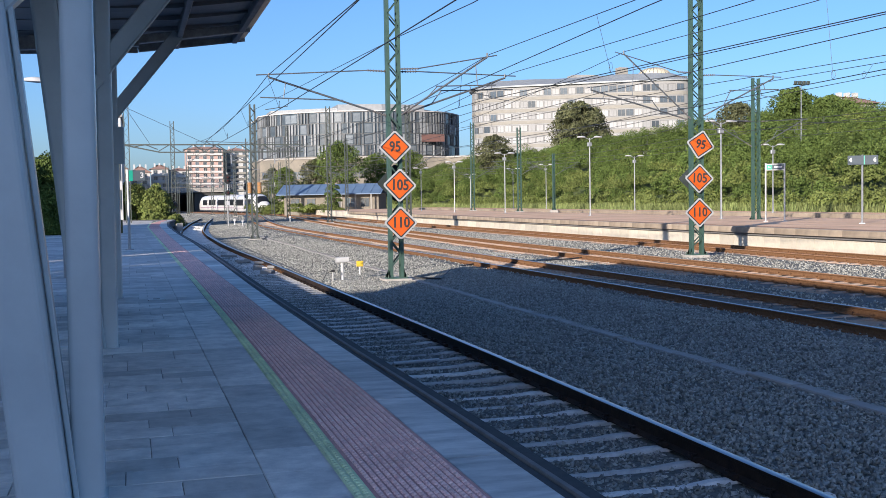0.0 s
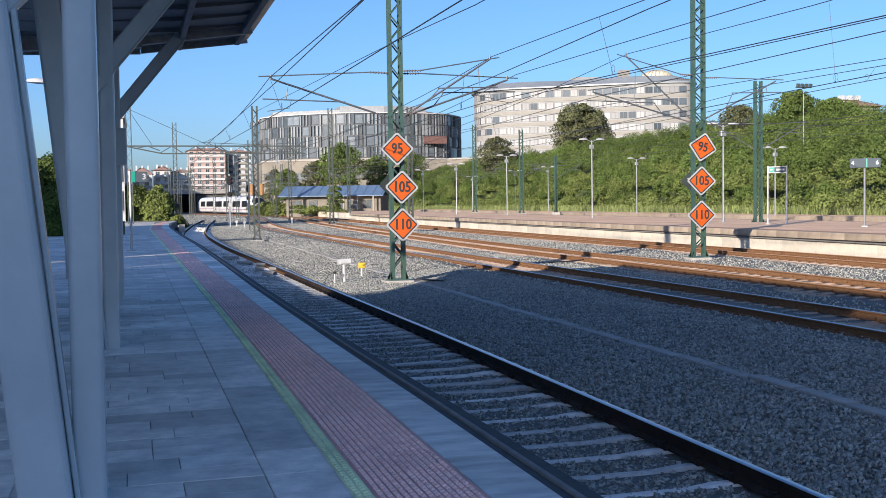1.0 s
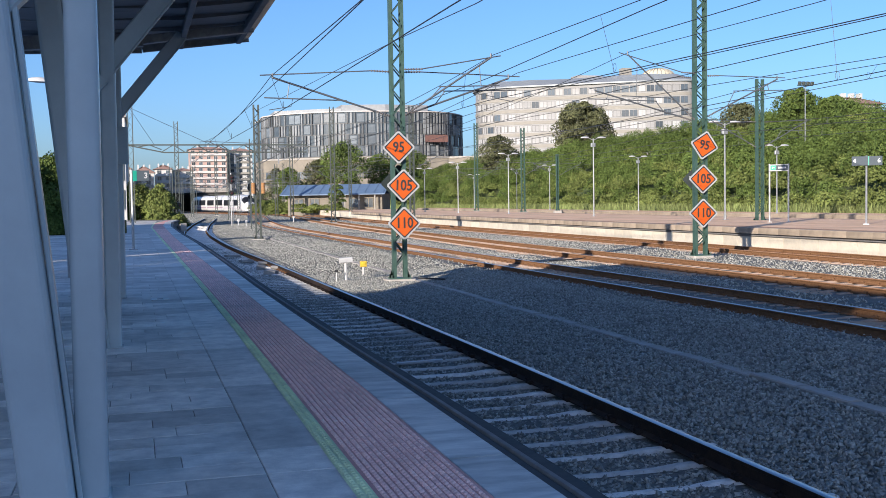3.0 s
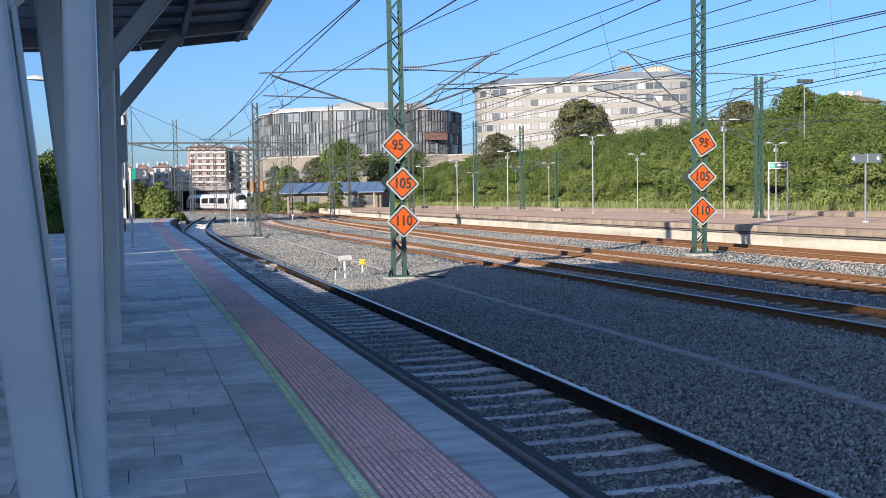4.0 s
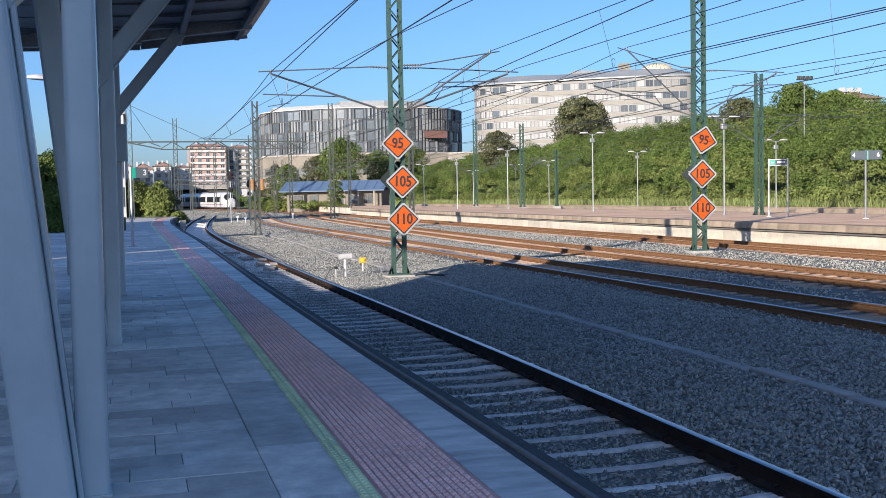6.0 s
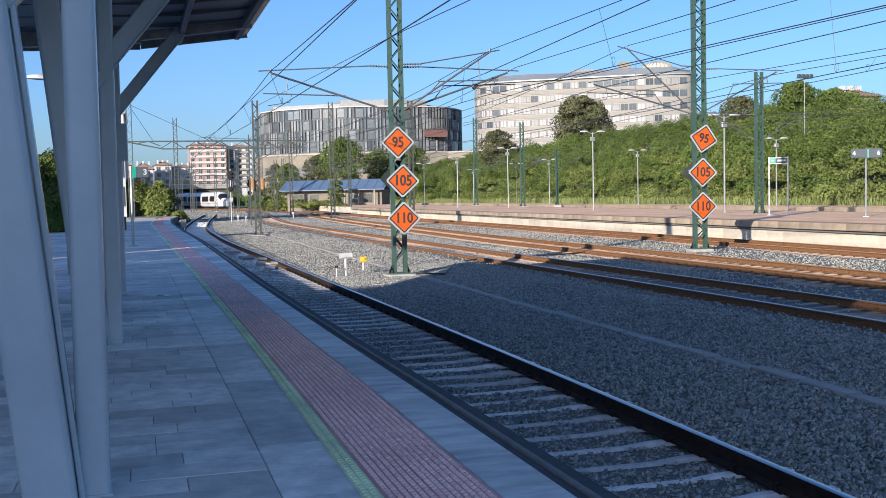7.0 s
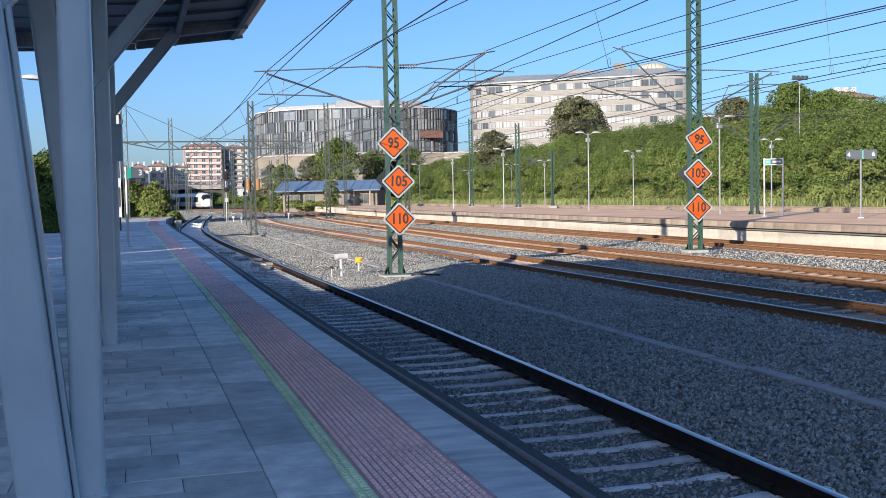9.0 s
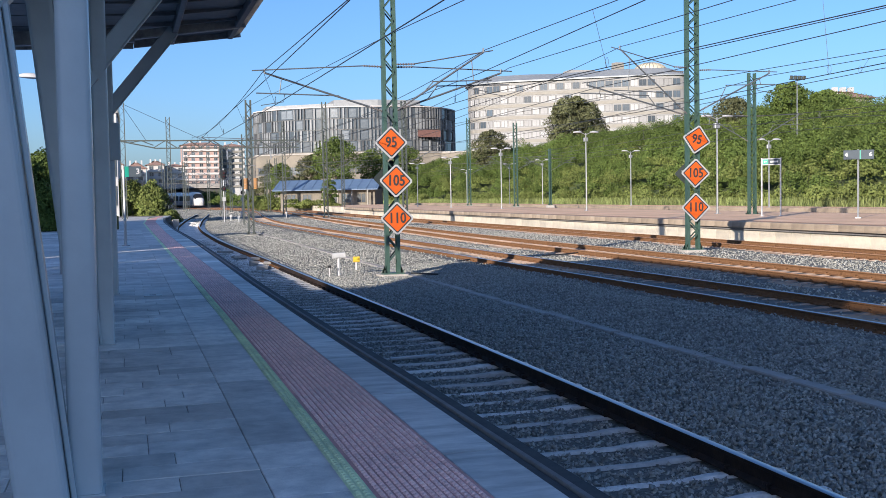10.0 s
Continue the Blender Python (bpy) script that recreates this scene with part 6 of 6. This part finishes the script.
def road_bridge():
    root = thing("road_bridge", "grey road bridge over the tracks with a dark underpass", "bridge", kind="structure")
    part("deck", Geo().box(-30, 24, 344, 419, 5.2, 6.6), CONCRETE, root)
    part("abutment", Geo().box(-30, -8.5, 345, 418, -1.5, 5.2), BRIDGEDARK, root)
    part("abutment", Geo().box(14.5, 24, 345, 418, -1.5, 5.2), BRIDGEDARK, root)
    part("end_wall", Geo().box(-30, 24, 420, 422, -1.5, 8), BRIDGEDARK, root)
    for i in range(44):
        g = Geo()
        g.beam((-29.5 + i, 344.2, 6.6), (-29.5 + i, 344.2, 7.7), 0.06, 0.06)
        part("railing_post", g, GREYSTEEL, root)
    g = Geo()
    for z in (7.0, 7.35, 7.7):
        g.beam((-30, 344.2, z), (14, 344.2, z), 0.06, 0.06)
    part("railing", g, GREYSTEEL, root)
    for x in (-2.6, 3.4):
        g = Geo()
        g.tube([(x, 346, -1.2), (x, 346, 5.4)], 0.45, 10)
        part("pier", g, CONCRETE, root)
    return root


road_bridge()

# ---- the departing train ----
TRAIN_LINE = smoothline([(100, 19.0), (170, 25.6), (195, 25.0), (213.7, 23.4), (239, 20.5), (256, 18.5), (274.5, 16.0), (281, 15.1), (310, 11.2), (345, 6.0), (420, -6.0)], 2.0, 6)
CAR = 21.0


def car_profile(f=1.0, drop=0.0):
    pts = [(-1.30, 0.42), (-1.45, 0.85), (-1.47, 2.2), (-1.38, 3.05), (-1.10, 3.62), (-0.55, 3.90), (0.55, 3.90), (1.10, 3.62), (1.38, 3.05), (1.47, 2.2), (1.45, 0.85), (1.30, 0.42)]
    return [(x * f, z if z < 2.4 else 2.4 + (z - 2.4) * (1 - drop)) for x, z in pts]


NOSE_Y = (-3.6, -3.45, -3.0, -2.2, -1.2, -0.2, 0.9, 2.2)
NOSE = {"width": (0.42, 0.56, 0.74, 0.88, 0.95, 0.985, 1.0, 1.0), "top": (1.55, 1.80, 2.15, 2.62, 3.15, 3.58, 3.82, 3.9)}


def nose_ring(y, grow=0.0, pick=slice(None)):
    """The section of the sloping nose at y."""
    w, top = np.interp(y, NOSE_Y, NOSE["width"]), np.interp(y, NOSE_Y, NOSE["top"])
    return [(x * w * (1 + grow), y, 0.42 + (z - 0.42) * (top - 0.42) / 3.48 + 1.5 * grow) for x, z in car_profile()[pick]]


def train_car(kind, label):
    """A car along +y, its near end at y = 0, on rails at z = 0."""
    root = thing("train_car", label, "train", group="train cars")
    L = CAR - 0.25
    g = Geo()
    if kind == "tail":
        g.loft([nose_ring(y) for y in NOSE_Y] + [nose_ring(L)])
    else:
        g.loft([[(x, y, z) for x, z in car_profile()] for y in (0.0, L)])
    body = part("body", g, TRAINWHITE, root, "white car body", smooth=True)
    for s in (-1, 1):
        for k in range(2):
            g = Geo()
            y0, y1 = (0.9, 9.4) if k == 0 else (11.4, CAR - 1.1)
            if kind == "tail" and k == 0:
                y0 = 3.6
            g.loft([[(s * 1.475, y, 1.58), (s * 1.478, y, 2.2), (s * 1.405, y, 2.9), (s * 1.35, y, 2.9), (s * 1.40, y, 1.58)] for y in (y0, y1)])
            part("window_band", g, TRAINDARK, root, "dark window band")
        g = Geo()
        g.loft([[(s * 1.482, y, 0.98), (s * 1.484, y, 1.08), (s * 1.44, y, 1.08), (s * 1.44, y, 0.98)] for y in (0.2, L - 0.2)])
        part("stripe", g, TRAINLINE, root, "thin violet stripe")
        g = Geo()
        for yy in (9.8, 11.0):
            g.beam((s * 1.455, yy, 0.75), (s * 1.47, yy, 2.2), 0.03, 0.04, up=(0, 1, 0))
        part("door_seam", g, TRAINGREY, root)
    g = Geo()
    g.box(-1.2, 1.2, 0.4 if kind != "tail" else -2.6, L - 0.3, 0.25, 0.5)
    part("underframe", g, TRAINGREY, root)
    for y in (2.2, 4.6, L - 4.6, L - 2.2):
        g = Geo()
        for s in (-0.83, 0.83):
            g.tube([(s - 0.07, y, 0.45), (s + 0.07, y, 0.45)], 0.45, 16)
        part("wheelset", g, TRAINGREY, root)
    g = Geo()
    g.loft([[(x * 0.86, y, 0.55 + (z - 0.42) * 0.93) for x, z in car_profile()] for y in (L, CAR)])
    part("gangway", g, BLACK, root, "black gangway bellows")
    g = Geo()
    g.box(-0.7, 0.7, 7.0, 13.5, 3.86, 4.1)
    part("roof_unit", g, TRAINGREY, root)
    if kind == "tail":
        g = Geo()
        ys = np.linspace(-2.6, -0.5, 8)
        g.loft([nose_ring(y, 0.015, slice(3, 9)) + nose_ring(y, -0.03, slice(3, 9))[::-1] for y in ys])
        part("windscreen", g, TRAINDARK, root, "dark cab windscreen")
        for s in (-0.85, 0.85):
            g = Geo()
            g.beam((s * 0.8 - 0.12, -3.25, 1.35), (s * 0.8 + 0.12, -3.25, 1.35), 0.3, 0.16, 0.02)
            part("headlight", g, TRAINDARK, root)
        g = Geo()
        g.box(-0.55, 0.55, -3.5, -2.9, 0.25, 0.7)
        part("coupler_cover", g, TRAINGREY, root)
    return root


TRAIN = [train_car("tail", "white cab car with dark windows at the train's rear")] + [train_car("car", "white passenger car with dark window bands"), train_car("tail", "white cab car with dark windows at the train's head")]


def train_rows(k):
    rows = []
    for i in range(21):
        t = 0.5 * i
        y0 = 217.9 + 5.6 * t + 0.13 * t * t + CAR * k + 2.6
        y1 = y0 + CAR
        x0, x1 = along(TRAIN_LINE, y0), along(TRAIN_LINE, y1)
        z = -0.61 + 0.0035 * (y0 - 205)
        turn = -math.degrees(math.atan2(x1 - x0, y1 - y0))
        rows.append((t, pose(x0, y0, z, 0, 0, turn) if k < 2 else pose(x1, y1, z, 0, 0, turn + 180)))
    return rows


loose_stones(4)
pavers(PLATFORM, random.Random(7))


def motions():
    for k, car in enumerate(TRAIN):
        walk(car, train_rows(k))


motions()
